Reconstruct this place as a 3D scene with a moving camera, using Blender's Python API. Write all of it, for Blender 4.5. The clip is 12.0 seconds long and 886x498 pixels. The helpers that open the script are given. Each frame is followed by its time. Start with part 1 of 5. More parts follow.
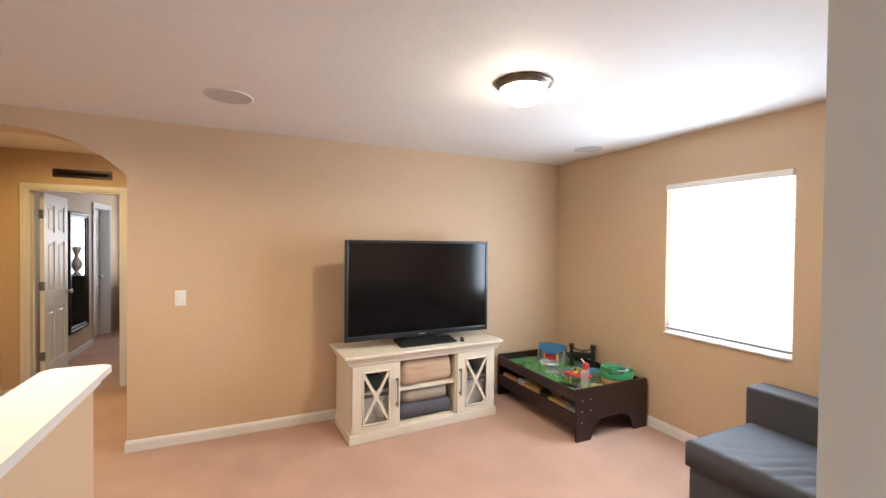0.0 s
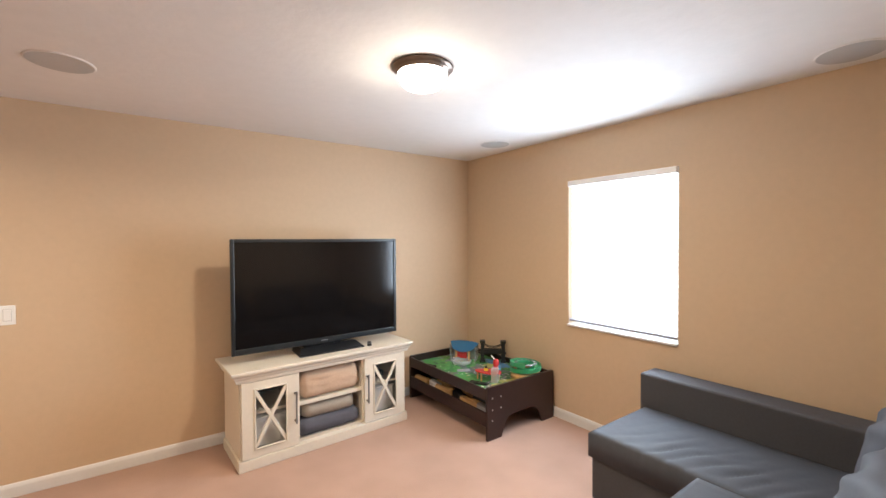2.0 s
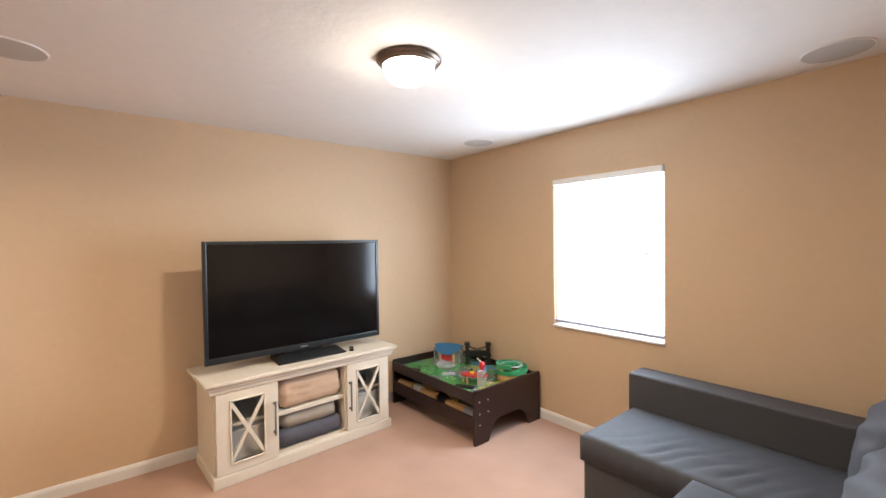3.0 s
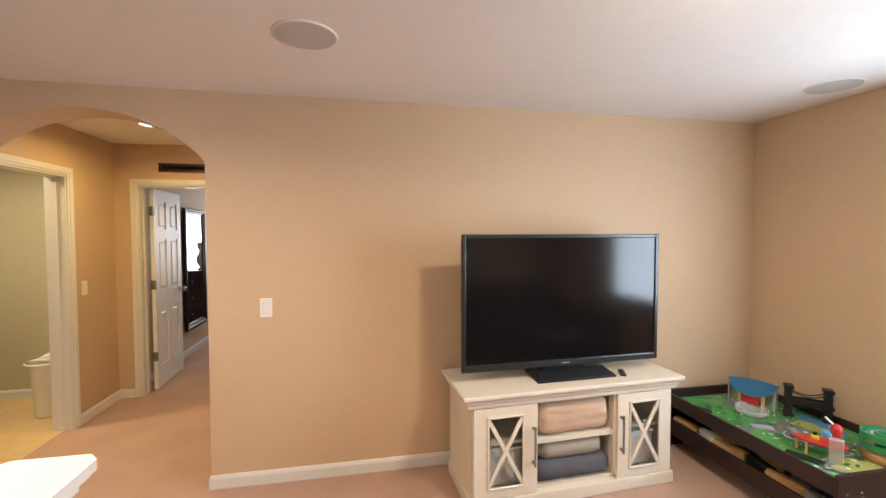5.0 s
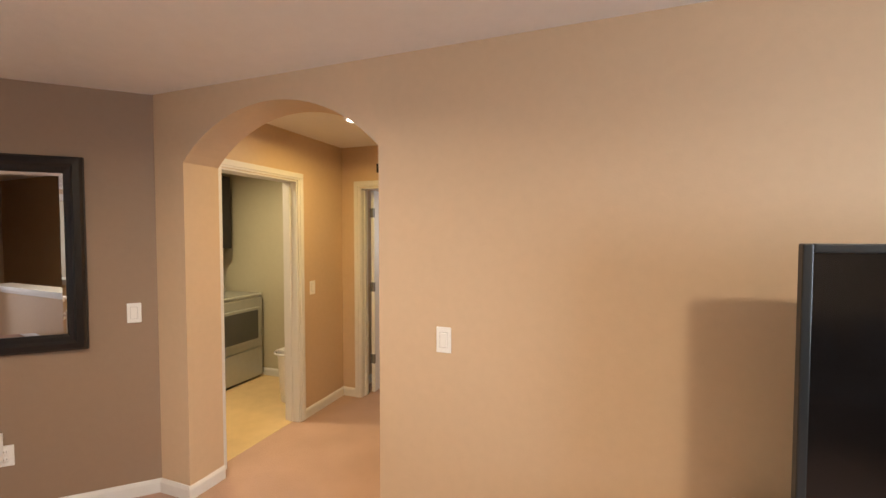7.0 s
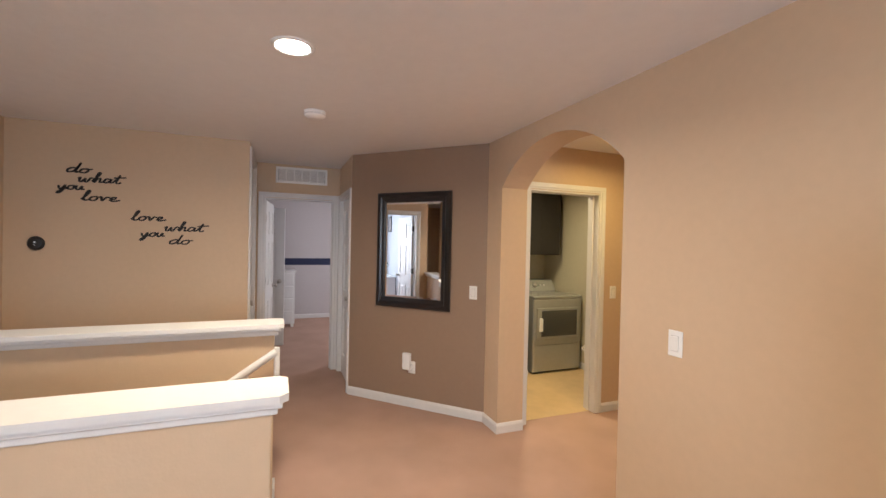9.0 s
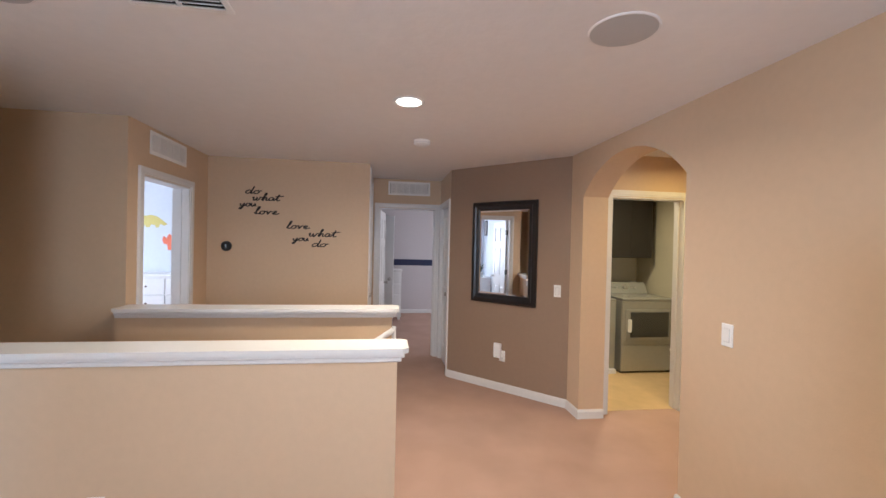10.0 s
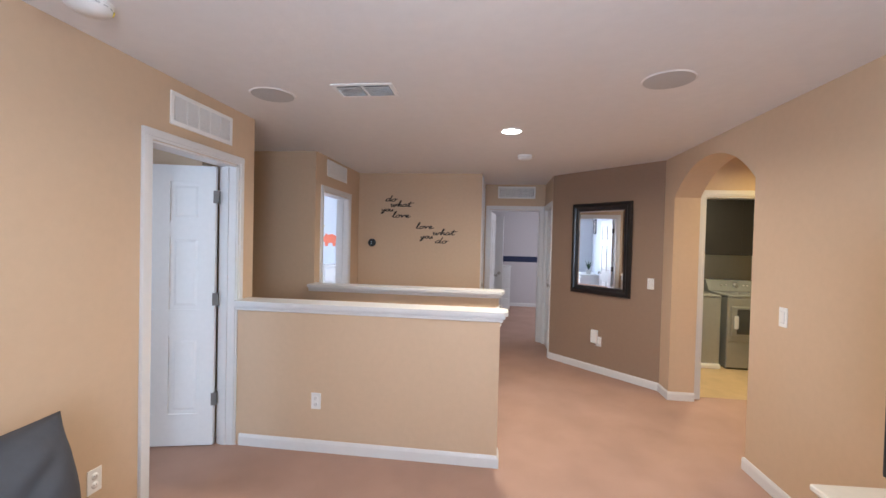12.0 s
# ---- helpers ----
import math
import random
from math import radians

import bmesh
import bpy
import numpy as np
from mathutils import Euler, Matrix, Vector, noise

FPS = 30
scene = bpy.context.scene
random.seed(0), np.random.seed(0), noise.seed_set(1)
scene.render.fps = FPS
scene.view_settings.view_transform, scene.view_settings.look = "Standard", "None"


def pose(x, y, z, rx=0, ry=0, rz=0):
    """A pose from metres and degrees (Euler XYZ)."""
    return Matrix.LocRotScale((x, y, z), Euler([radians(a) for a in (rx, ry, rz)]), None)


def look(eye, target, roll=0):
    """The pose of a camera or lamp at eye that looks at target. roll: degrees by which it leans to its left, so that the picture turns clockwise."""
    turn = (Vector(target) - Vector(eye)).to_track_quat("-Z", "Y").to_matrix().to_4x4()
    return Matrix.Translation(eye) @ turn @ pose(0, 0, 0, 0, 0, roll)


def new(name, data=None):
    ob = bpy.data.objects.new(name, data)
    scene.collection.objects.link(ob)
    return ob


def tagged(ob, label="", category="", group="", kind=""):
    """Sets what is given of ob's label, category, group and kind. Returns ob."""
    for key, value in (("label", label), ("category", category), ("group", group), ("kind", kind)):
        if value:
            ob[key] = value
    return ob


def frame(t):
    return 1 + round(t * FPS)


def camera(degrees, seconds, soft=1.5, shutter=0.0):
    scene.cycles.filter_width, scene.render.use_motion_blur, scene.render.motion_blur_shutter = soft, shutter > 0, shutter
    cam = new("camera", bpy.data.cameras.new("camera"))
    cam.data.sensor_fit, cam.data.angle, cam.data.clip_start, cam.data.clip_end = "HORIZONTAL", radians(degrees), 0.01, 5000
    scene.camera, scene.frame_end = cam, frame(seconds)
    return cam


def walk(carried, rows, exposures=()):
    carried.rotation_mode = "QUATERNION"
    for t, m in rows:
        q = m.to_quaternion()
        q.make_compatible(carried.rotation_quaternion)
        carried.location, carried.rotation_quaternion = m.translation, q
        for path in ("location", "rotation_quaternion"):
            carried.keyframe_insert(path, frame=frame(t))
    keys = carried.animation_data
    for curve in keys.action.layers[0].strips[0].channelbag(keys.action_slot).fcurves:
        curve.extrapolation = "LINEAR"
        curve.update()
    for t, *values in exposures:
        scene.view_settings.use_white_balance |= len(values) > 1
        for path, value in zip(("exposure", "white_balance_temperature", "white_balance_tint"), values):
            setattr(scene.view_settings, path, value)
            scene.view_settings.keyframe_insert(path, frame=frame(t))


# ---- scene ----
# Camera and walk
cam = camera(93.5, 12.0)
PATH = [
    (0, (-0.086, 0.216, 1.553), (0.752, 2.032, 1.522), 0.6),
    (0.5, (-0.019, 0.276, 1.553), (0.922, 2.040, 1.524), 0.1),
    (1, (0.035, 0.298, 1.552), (1.029, 2.034, 1.523), 0.4),
    (1.5, (0.068, 0.315, 1.551), (1.105, 2.025, 1.521), -0.1),
    (2, (0.093, 0.330, 1.549), (1.266, 1.949, 1.509), -0.3),
    (2.5, (0.109, 0.351, 1.550), (1.401, 1.876, 1.503), -0.3),
    (2.7, (0.106, 0.378, 1.553), (1.397, 1.904, 1.506), -0.5),
    (4.3, (0.043, 0.850, 1.553), (0.776, 2.711, 1.503), -0.1),
    (4.5, (0.014, 0.928, 1.598), (0.633, 2.828, 1.519), -0.1),
    (5, (0.018, 1.166, 1.572), (0.402, 3.127, 1.498), -0.1),
    (5.5, (0.020, 1.397, 1.559), (0.239, 3.384, 1.505), 0.1),
    (6, (0.046, 1.646, 1.554), (0.063, 3.645, 1.503), 0.2),
    (6.5, (0.097, 1.944, 1.573), (-0.255, 3.912, 1.513), 0.1),
    (7, (0.085, 2.150, 1.592), (-0.615, 4.023, 1.520), 0.0),
    (8.8, (0.690, 2.238, 1.545), (-1.110, 3.110, 1.522), 1.0),
    (9, (0.798, 2.224, 1.540), (-1.062, 2.958, 1.518), 1.2),
    (9.5, (1.086, 2.181, 1.545), (-0.863, 2.628, 1.524), 1.3),
    (10, (1.356, 2.134, 1.547), (-0.624, 2.417, 1.527), 1.3),
    (10.5, (1.622, 2.138, 1.532), (-0.375, 2.236, 1.510), 1.4),
    (11, (1.842, 2.129, 1.550), (-0.155, 2.024, 1.521), 1.5),
    (11.5, (2.026, 2.121, 1.548), (0.036, 1.922, 1.517), 1.5),
    (12, (2.191, 2.166, 1.523), (0.207, 1.916, 1.486), 1.4),
]
EXPOSURES = [(0.0, 0.0, 5880, 10), (2.5, 0.0, 5880, 10), (5.0, 0.04, 5980, 10), (7.2, 0.03, 6060, 10), (8.8, -0.02, 5720, 10), (9.5, -0.03, 5400, 10), (10.5, -0.04, 5280, 10), (12.0, -0.05, 5220, 10)]
walk(cam, [(t, look(eye, target, roll)) for t, eye, target, roll in PATH], EXPOSURES)

# World, window light, lamps
world = bpy.data.worlds.new("world")
scene.world = world
world.use_nodes = True
sky = world.node_tree.nodes.new("ShaderNodeTexSky")
sky.sky_type, sky.sun_disc = "NISHITA", False
sky.sun_elevation, sky.sun_rotation = radians(50), radians(200)
world.node_tree.links.new(sky.outputs[0], world.node_tree.nodes["Background"].inputs[0])
world.node_tree.nodes["Background"].inputs[1].default_value = 0.1


def sun_lamp():
    data = bpy.data.lights.new("sun", "SUN")
    data.energy, data.angle, data.color = 3.0, radians(0.5), (1.0, 0.95, 0.88)
    ob = new("sun", data)
    ob.matrix_world = look((0, 0, 20), (3, 8, 0))
    return ob


def window_lamp(eye, target, width, height, watts, color):
    data = bpy.data.lights.new("window_light", "AREA")
    data.shape, data.size, data.size_y, data.energy, data.color = "RECTANGLE", width, height, watts, color
    ob = new("window_light", data)
    ob.matrix_world = look(eye, target)
    return ob


def bulb(place, watts, color, radius):
    data = bpy.data.lights.new("bulb", "POINT")
    data.energy, data.color, data.shadow_soft_size = watts, color, radius
    ob = new("bulb", data)
    ob.location = place
    return ob


def down_lamp(place, watts, color, size):
    data = bpy.data.lights.new("down_light", "AREA")
    data.shape, data.size, data.energy, data.color = "DISK", size, watts, color
    data.spread = radians(165)
    ob = new("down_light", data)
    ob.location = place
    return ob


DAY = (0.83, 0.925, 1.0)
PALEDAY = (1.0, 0.965, 0.94)
SOFTDAY = (1.0, 0.91, 0.84)
WARM = (1.0, 0.785, 0.52)
sun_lamp()
window_lamp((3.045, 2.115, 1.43), (0, 2.115, 1.43), 0.86, 1.14, 50, DAY)      # daylight through the shade
window_lamp((3.115, 2.115, 1.43), (0, 2.115, 1.43), 0.86, 1.14, 20, DAY)      # daylight behind the shade
window_lamp((-3.7, -2.84, 1.5), (-3.7, 0, 1.4), 1.2, 1.2, 74, PALEDAY)
window_lamp((2.9, -1.6, 1.5), (0, -1.6, 1.4), 1.2, 1.2, 40, DAY)
window_lamp((-6.4, 5.34, 1.5), (-6.4, 2, 1.4), 1.2, 1.2, 47, SOFTDAY)
window_lamp((-1.1, 9.34, 1.5), (-1.1, 0, 1.4), 1.3, 1.2, 36, PALEDAY)
bulb((1.258, 2.105, 2.372), 14, WARM, 0.04)
down_lamp((1.258, 2.105, 2.376), 26, WARM, 0.20)
down_lamp((-1.23, 2.27, 2.405), 40, WARM, 0.15)
down_lamp((-1.575, 4.81, 2.405), 14, (1.0, 0.67, 0.21), 0.15)
down_lamp((-3.0, 4.75, 2.405), 27, (1.0, 0.77, 0.42), 0.15)

# ---- materials ----


def material(name, color, rough=0.6, metal=0.0, vary=0.06, grain=60.0, blotch=1.2, bump=0.0, bump_scale=200.0, spec=0.5, rand=0.0):
    """Paint-like surface: two scales of tone variation, fine relief."""
    m = bpy.data.materials.new(name)
    m.use_nodes = True
    nt = m.node_tree
    b = nt.nodes["Principled BSDF"]
    b.inputs["Roughness"].default_value = rough
    b.inputs["Metallic"].default_value = metal
    b.inputs["Specular IOR Level"].default_value = spec
    co = nt.nodes.new("ShaderNodeTexCoord")
    big, small = nt.nodes.new("ShaderNodeTexNoise"), nt.nodes.new("ShaderNodeTexNoise")
    big.inputs["Scale"].default_value, small.inputs["Scale"].default_value = blotch, grain
    big.inputs["Detail"].default_value, small.inputs["Detail"].default_value = 3, 4
    add = nt.nodes.new("ShaderNodeMath")
    add.operation = "ADD"
    rng = nt.nodes.new("ShaderNodeMapRange")
    rng.inputs["From Min"].default_value, rng.inputs["From Max"].default_value = 0.6, 1.4
    rng.inputs["To Min"].default_value, rng.inputs["To Max"].default_value = 1 - vary, 1 + vary
    mul = nt.nodes.new("ShaderNodeMix")
    mul.data_type, mul.blend_type = "RGBA", "MULTIPLY"
    mul.inputs["Factor"].default_value = 1.0
    mul.inputs["A"].default_value = (*color, 1)
    for n in (big, small):
        nt.links.new(co.outputs["Object"], n.inputs["Vector"])
    nt.links.new(big.outputs["Fac"], add.inputs[0])
    nt.links.new(small.outputs["Fac"], add.inputs[1])
    nt.links.new(add.outputs[0], rng.inputs["Value"])
    last = rng.outputs["Result"]
    if rand:
        info, rr, mm = nt.nodes.new("ShaderNodeObjectInfo"), nt.nodes.new("ShaderNodeMapRange"), nt.nodes.new("ShaderNodeMath")
        rr.inputs["To Min"].default_value, rr.inputs["To Max"].default_value = 1 - rand, 1 + rand
        mm.operation = "MULTIPLY"
        nt.links.new(info.outputs["Random"], rr.inputs["Value"])
        nt.links.new(rr.outputs["Result"], mm.inputs[0])
        nt.links.new(last, mm.inputs[1])
        last = mm.outputs[0]
    nt.links.new(last, mul.inputs["B"])
    nt.links.new(mul.outputs["Result"], b.inputs["Base Color"])
    if bump:
        tex, bp = nt.nodes.new("ShaderNodeTexNoise"), nt.nodes.new("ShaderNodeBump")
        tex.inputs["Scale"].default_value, tex.inputs["Detail"].default_value = bump_scale, 5
        bp.inputs["Strength"].default_value, bp.inputs["Distance"].default_value = bump, 0.004
        nt.links.new(co.outputs["Object"], tex.inputs["Vector"])
        nt.links.new(tex.outputs["Fac"], bp.inputs["Height"])
        nt.links.new(bp.outputs["Normal"], b.inputs["Normal"])
    return m


def glowing(name, color, strength):
    m = bpy.data.materials.new(name)
    m.use_nodes = True
    b = m.node_tree.nodes["Principled BSDF"]
    b.inputs["Base Color"].default_value = (*color, 1)
    b.inputs["Emission Color"].default_value = (*color, 1)
    b.inputs["Emission Strength"].default_value = strength
    return m


def glassy(name, color=(1, 1, 1), rough=0.02, alpha=0.25):
    """Clear pane: mostly see-through, with gloss."""
    m = bpy.data.materials.new(name)
    m.use_nodes = True
    b = m.node_tree.nodes["Principled BSDF"]
    b.inputs["Base Color"].default_value = (*color, 1)
    b.inputs["Roughness"].default_value = rough
    b.inputs["Alpha"].default_value = alpha
    return m


def sheer(name, color):
    """Thin white cloth that lets daylight through."""
    m = bpy.data.materials.new(name)
    m.use_nodes = True
    nt = m.node_tree
    d, t, mix = nt.nodes["Principled BSDF"], nt.nodes.new("ShaderNodeBsdfTranslucent"), nt.nodes.new("ShaderNodeMixShader")
    d.inputs["Base Color"].default_value = (*color, 1)
    d.inputs["Roughness"].default_value = 0.9
    t.inputs["Color"].default_value = (*color, 1)
    mix.inputs[0].default_value = 0.6
    nt.links.new(d.outputs[0], mix.inputs[1])
    nt.links.new(t.outputs[0], mix.inputs[2])
    nt.links.new(mix.outputs[0], nt.nodes["Material Output"].inputs["Surface"])
    return m


def play_mat():
    """Printed play board: grass, roads, a pond and pale sprinkles."""
    m = material("play_board", (0.10, 0.36, 0.08), 0.5)
    nt = m.node_tree
    b = nt.nodes["Principled BSDF"]
    co = nt.nodes.new("ShaderNodeTexCoord")
    vor, ns = nt.nodes.new("ShaderNodeTexNoise"), nt.nodes.new("ShaderNodeTexNoise")
    vor.inputs["Scale"].default_value, ns.inputs["Scale"].default_value = 3.2, 17.0
    ramp, ramp2 = nt.nodes.new("ShaderNodeValToRGB"), nt.nodes.new("ShaderNodeValToRGB")
    e = ramp.color_ramp.elements
    ramp.color_ramp.interpolation = "CONSTANT"
    e[0].color, e[1].color, e[1].position = (0.04, 0.20, 0.05, 1), (0.07, 0.28, 0.07, 1), 0.40
    for pos, c in ((0.50, (0.14, 0.17, 0.17, 1)), (0.56, (0.12, 0.32, 0.08, 1)), (0.66, (0.22, 0.27, 0.26, 1)), (0.70, (0.06, 0.26, 0.09, 1))):
        e.new(pos).color = c
    ramp2.color_ramp.interpolation = "CONSTANT"
    e2 = ramp2.color_ramp.elements
    e2[0].color, e2[1].color, e2[1].position = (0, 0, 0, 1), (1, 1, 1, 1), 0.68
    mix = nt.nodes.new("ShaderNodeMix")
    mix.data_type = "RGBA"
    mix.inputs["B"].default_value = (0.70, 0.70, 0.45, 1)
    for n in (vor, ns):
        nt.links.new(co.outputs["Object"], n.inputs["Vector"])
    nt.links.new(vor.outputs["Fac"], ramp.inputs["Fac"])
    nt.links.new(ns.outputs["Fac"], ramp2.inputs["Fac"])
    nt.links.new(ramp2.outputs["Color"], mix.inputs["Factor"])
    nt.links.new(ramp.outputs["Color"], mix.inputs["A"])
    nt.links.new(mix.outputs["Result"], b.inputs["Base Color"])
    return m


TAN = material("tan_paint", (0.58, 0.432, 0.288), 0.62, vary=0.035, grain=25, blotch=0.9, bump=0.12, bump_scale=90)
TAUPE = material("taupe_paint", (0.29, 0.20, 0.137), 0.62, vary=0.035, grain=25, blotch=0.9, bump=0.12, bump_scale=90)
LAUNDRY = material("sage_paint", (0.50, 0.46, 0.34), 0.62, vary=0.035, grain=25, bump=0.12, bump_scale=90)
BLUEWALL = material("pale_blue_paint", (0.62, 0.66, 0.72), 0.62, vary=0.03, grain=25, bump=0.1, bump_scale=90)
GREYWALL = material("pale_lilac_paint", (0.55, 0.515, 0.52), 0.62, vary=0.03, grain=25, bump=0.1, bump_scale=90)
CEIL = material("knockdown_ceiling", (0.79, 0.762, 0.742), 0.75, vary=0.03, grain=12, blotch=0.7, bump=0.38, bump_scale=26)
CARPET = material("pink_beige_carpet", (0.47, 0.315, 0.25), 0.95, vary=0.13, grain=260, blotch=2.6, bump=0.9, bump_scale=420, spec=0.1)
VINYL = material("sand_vinyl_floor", (0.62, 0.45, 0.24), 0.45, vary=0.10, grain=9, blotch=2.5, bump=0.05, bump_scale=60)
TRIM = material("white_trim_paint", (0.70, 0.69, 0.68), 0.38, vary=0.03, grain=30, bump=0.05, bump_scale=80)
DOORPAINT = material("white_door_paint", (0.80, 0.80, 0.79), 0.42, vary=0.03, grain=30, bump=0.06, bump_scale=70)
CREAM = material("cream_furniture_paint", (0.67, 0.61, 0.51), 0.45, vary=0.05, grain=40, bump=0.06, bump_scale=60)
CREAM_IN = material("cream_furniture_inside", (0.60, 0.52, 0.42), 0.5, vary=0.05, grain=40)
DARKBACK = material("near_black_panel", (0.06, 0.045, 0.035), 0.7, vary=0.1)
ESPRESSO = material("espresso_wood", (0.022, 0.009, 0.008), 0.36, vary=0.25, grain=18, blotch=4, bump=0.05, bump_scale=40)
BLACKWOOD = material("black_wood", (0.012, 0.010, 0.010), 0.30, vary=0.25, grain=14, blotch=3, bump=0.05, bump_scale=40)
DARKCAB = material("charcoal_cabinet", (0.020, 0.017, 0.014), 0.5, vary=0.15, grain=14)
TVBLACK = material("black_plastic", (0.010, 0.011, 0.013), 0.32, vary=0.1)
TVFRAME = material("slate_plastic", (0.014, 0.018, 0.022), 0.30, vary=0.08)
SCREEN = material("tv_screen", (0.006, 0.005, 0.005), 0.125, vary=0.02, spec=0.32)
SOFA = material("grey_faux_leather", (0.066, 0.071, 0.085), 0.68, vary=0.10, grain=30, blotch=2.5, bump=0.12, bump_scale=170, spec=0.3)
SOFA_SIDE = material("grey_sofa_fabric", (0.066, 0.066, 0.074), 0.7, vary=0.10, grain=80, bump=0.3, bump_scale=300, spec=0.3)
BEIGE_CLOTH = material("beige_blanket", (0.52, 0.38, 0.275), 0.9, vary=0.12, grain=120, blotch=6, bump=0.6, bump_scale=220, spec=0.1)
SAND_CLOTH = material("sand_blanket", (0.34, 0.30, 0.25), 0.9, vary=0.12, grain=120, blotch=6, bump=0.6, bump_scale=220, spec=0.1)
GREY_CLOTH = material("grey_blanket", (0.10, 0.10, 0.12), 0.9, vary=0.15, grain=120, blotch=6, bump=0.6, bump_scale=220, spec=0.1)
WHITE_CLOTH = material("white_bin_fabric", (0.60, 0.58, 0.56), 0.9, vary=0.08, grain=90, bump=0.4, bump_scale=220, spec=0.1)
NICKEL = material("satin_nickel", (0.55, 0.53, 0.50), 0.30, 1.0, vary=0.05)
BRONZE = material("oil_rubbed_bronze", (0.16, 0.12, 0.095), 0.34, 0.8, vary=0.2, grain=20)
PLASTIC = material("white_plastic", (0.82, 0.81, 0.79), 0.35, vary=0.02)
SPEAKER = material("speaker_mesh", (0.52, 0.51, 0.50), 0.8, vary=0.08, grain=400, bump=0.5, bump_scale=500)
VENTDARK = material("vent_shadow", (0.05, 0.048, 0.045), 0.9)
VENTGREY = material("vent_pale_shadow", (0.30, 0.29, 0.28), 0.9)
MIRROR = material("mirror_glass", (0.92, 0.93, 0.93), 0.0, 1.0, vary=0.0)
GLASS = glassy("clear_glass", (0.10, 0.12, 0.12), 0.02, 0.06)
SMOKED = glassy("smoked_glass", (0.12, 0.12, 0.11), 0.12, 0.6)
STEEL = material("silver_appliance_enamel", (0.46, 0.46, 0.43), 0.26, 0.5, vary=0.05, grain=20)
DARKPLASTIC = material("dark_plastic", (0.03, 0.03, 0.03), 0.4)
LETTER = material("black_vinyl", (0.010, 0.009, 0.009), 0.5)
NAVY = material("navy_paint", (0.015, 0.022, 0.070), 0.6)
YELLOW = material("yellow_decal", (0.58, 0.50, 0.15), 0.6, vary=0.1)
ORANGE = material("coral_decal", (0.75, 0.18, 0.09), 0.6, vary=0.1)
BLIND = sheer("white_shade_fabric", (0.88, 0.88, 0.87))
MARBLE = material("cultured_marble_sill", (0.78, 0.77, 0.75), 0.25, vary=0.06, grain=10)
GLOBE = glowing("lit_frosted_glass", (1.0, 0.88, 0.70), 18.0)
LAMPDISC = glowing("lit_lamp_face", (1.0, 0.88, 0.68), 14.0)
NIGHT = glowing("status_light", (0.75, 0.85, 0.90), 0.12)
PLAY = play_mat()
RED = material("red_toy_plastic", (0.48, 0.03, 0.03), 0.35)
BLUE = material("blue_toy_plastic", (0.022, 0.12, 0.24), 0.35)
SKYBLUE = material("light_blue_toy_plastic", (0.12, 0.35, 0.60), 0.35)
GREEN = material("green_toy_plastic", (0.05, 0.30, 0.13), 0.35)
PRINT_GREY = material("grey_print", (0.13, 0.14, 0.145), 0.45, vary=0.15, grain=60)
PRINT_BLUE = material("blue_print", (0.08, 0.22, 0.40), 0.45, vary=0.2, grain=30)
PRINT_YELLOW = material("ochre_print", (0.32, 0.31, 0.08), 0.45, vary=0.25, grain=30)
PRINT_LIGHT = material("bright_green_print", (0.07, 0.29, 0.07), 0.45, vary=0.2, grain=20)
PRINT_DARK = material("dark_green_print", (0.025, 0.13, 0.045), 0.45, vary=0.25, grain=30)
PRINT_WHITE = material("white_print", (0.6, 0.6, 0.55), 0.45)
BLACKTOY = material("black_toy_plastic", (0.012, 0.012, 0.012), 0.4)
GREYTOY = material("grey_toy_plastic", (0.30, 0.30, 0.32), 0.5)
TANTOY = material("wooden_toy_track", (0.55, 0.33, 0.14), 0.55, vary=0.15)
YELLOWTOY = material("yellow_toy_plastic", (0.80, 0.62, 0.05), 0.4)
HINGE = material("dark_satin_nickel", (0.17, 0.16, 0.15), 0.42)
LEAFGREEN = material("dark_leaf", (0.03, 0.07, 0.03), 0.5, vary=0.2)
CLEARTOY = glassy("clear_toy_plastic", (0.65, 0.70, 0.72), 0.1, 0.35)
LAWN = material("lawn", (0.06, 0.11, 0.03), 0.9, vary=0.3, grain=3, blotch=0.3)

# ---- mesh helpers ----


def box(bm, x0, x1, y0, y1, z0, z1, bevel=0.0, seg=2):
    made = bmesh.ops.create_cube(bm, size=1.0, matrix=Matrix.Translation(((x0 + x1) / 2, (y0 + y1) / 2, (z0 + z1) / 2)) @ Matrix.Diagonal((abs(x1 - x0), abs(y1 - y0), abs(z1 - z0), 1)))
    if bevel:
        edges = list({e for v in made["verts"] for e in v.link_edges})
        bmesh.ops.bevel(bm, geom=edges, offset=bevel, segments=seg, affect="EDGES", profile=0.5)
    return bm


def cube(x0, x1, y0, y1, z0, z1, bevel=0.0, seg=2):
    return box(bmesh.new(), x0, x1, y0, y1, z0, z1, bevel, seg)


def prism(outline, depth, bevel=0.0):
    """A flat outline in x and z, given depth along +y."""
    bm = bmesh.new()
    face = bm.faces.new([bm.verts.new((x, 0, z)) for x, z in outline])
    out = bmesh.ops.extrude_face_region(bm, geom=[face])
    bmesh.ops.translate(bm, vec=(0, depth, 0), verts=[v for v in out["geom"] if isinstance(v, bmesh.types.BMVert)])
    bmesh.ops.recalc_face_normals(bm, faces=bm.faces)
    if bevel:
        bmesh.ops.bevel(bm, geom=bm.edges[:], offset=bevel, segments=2, affect="EDGES")
    return bm


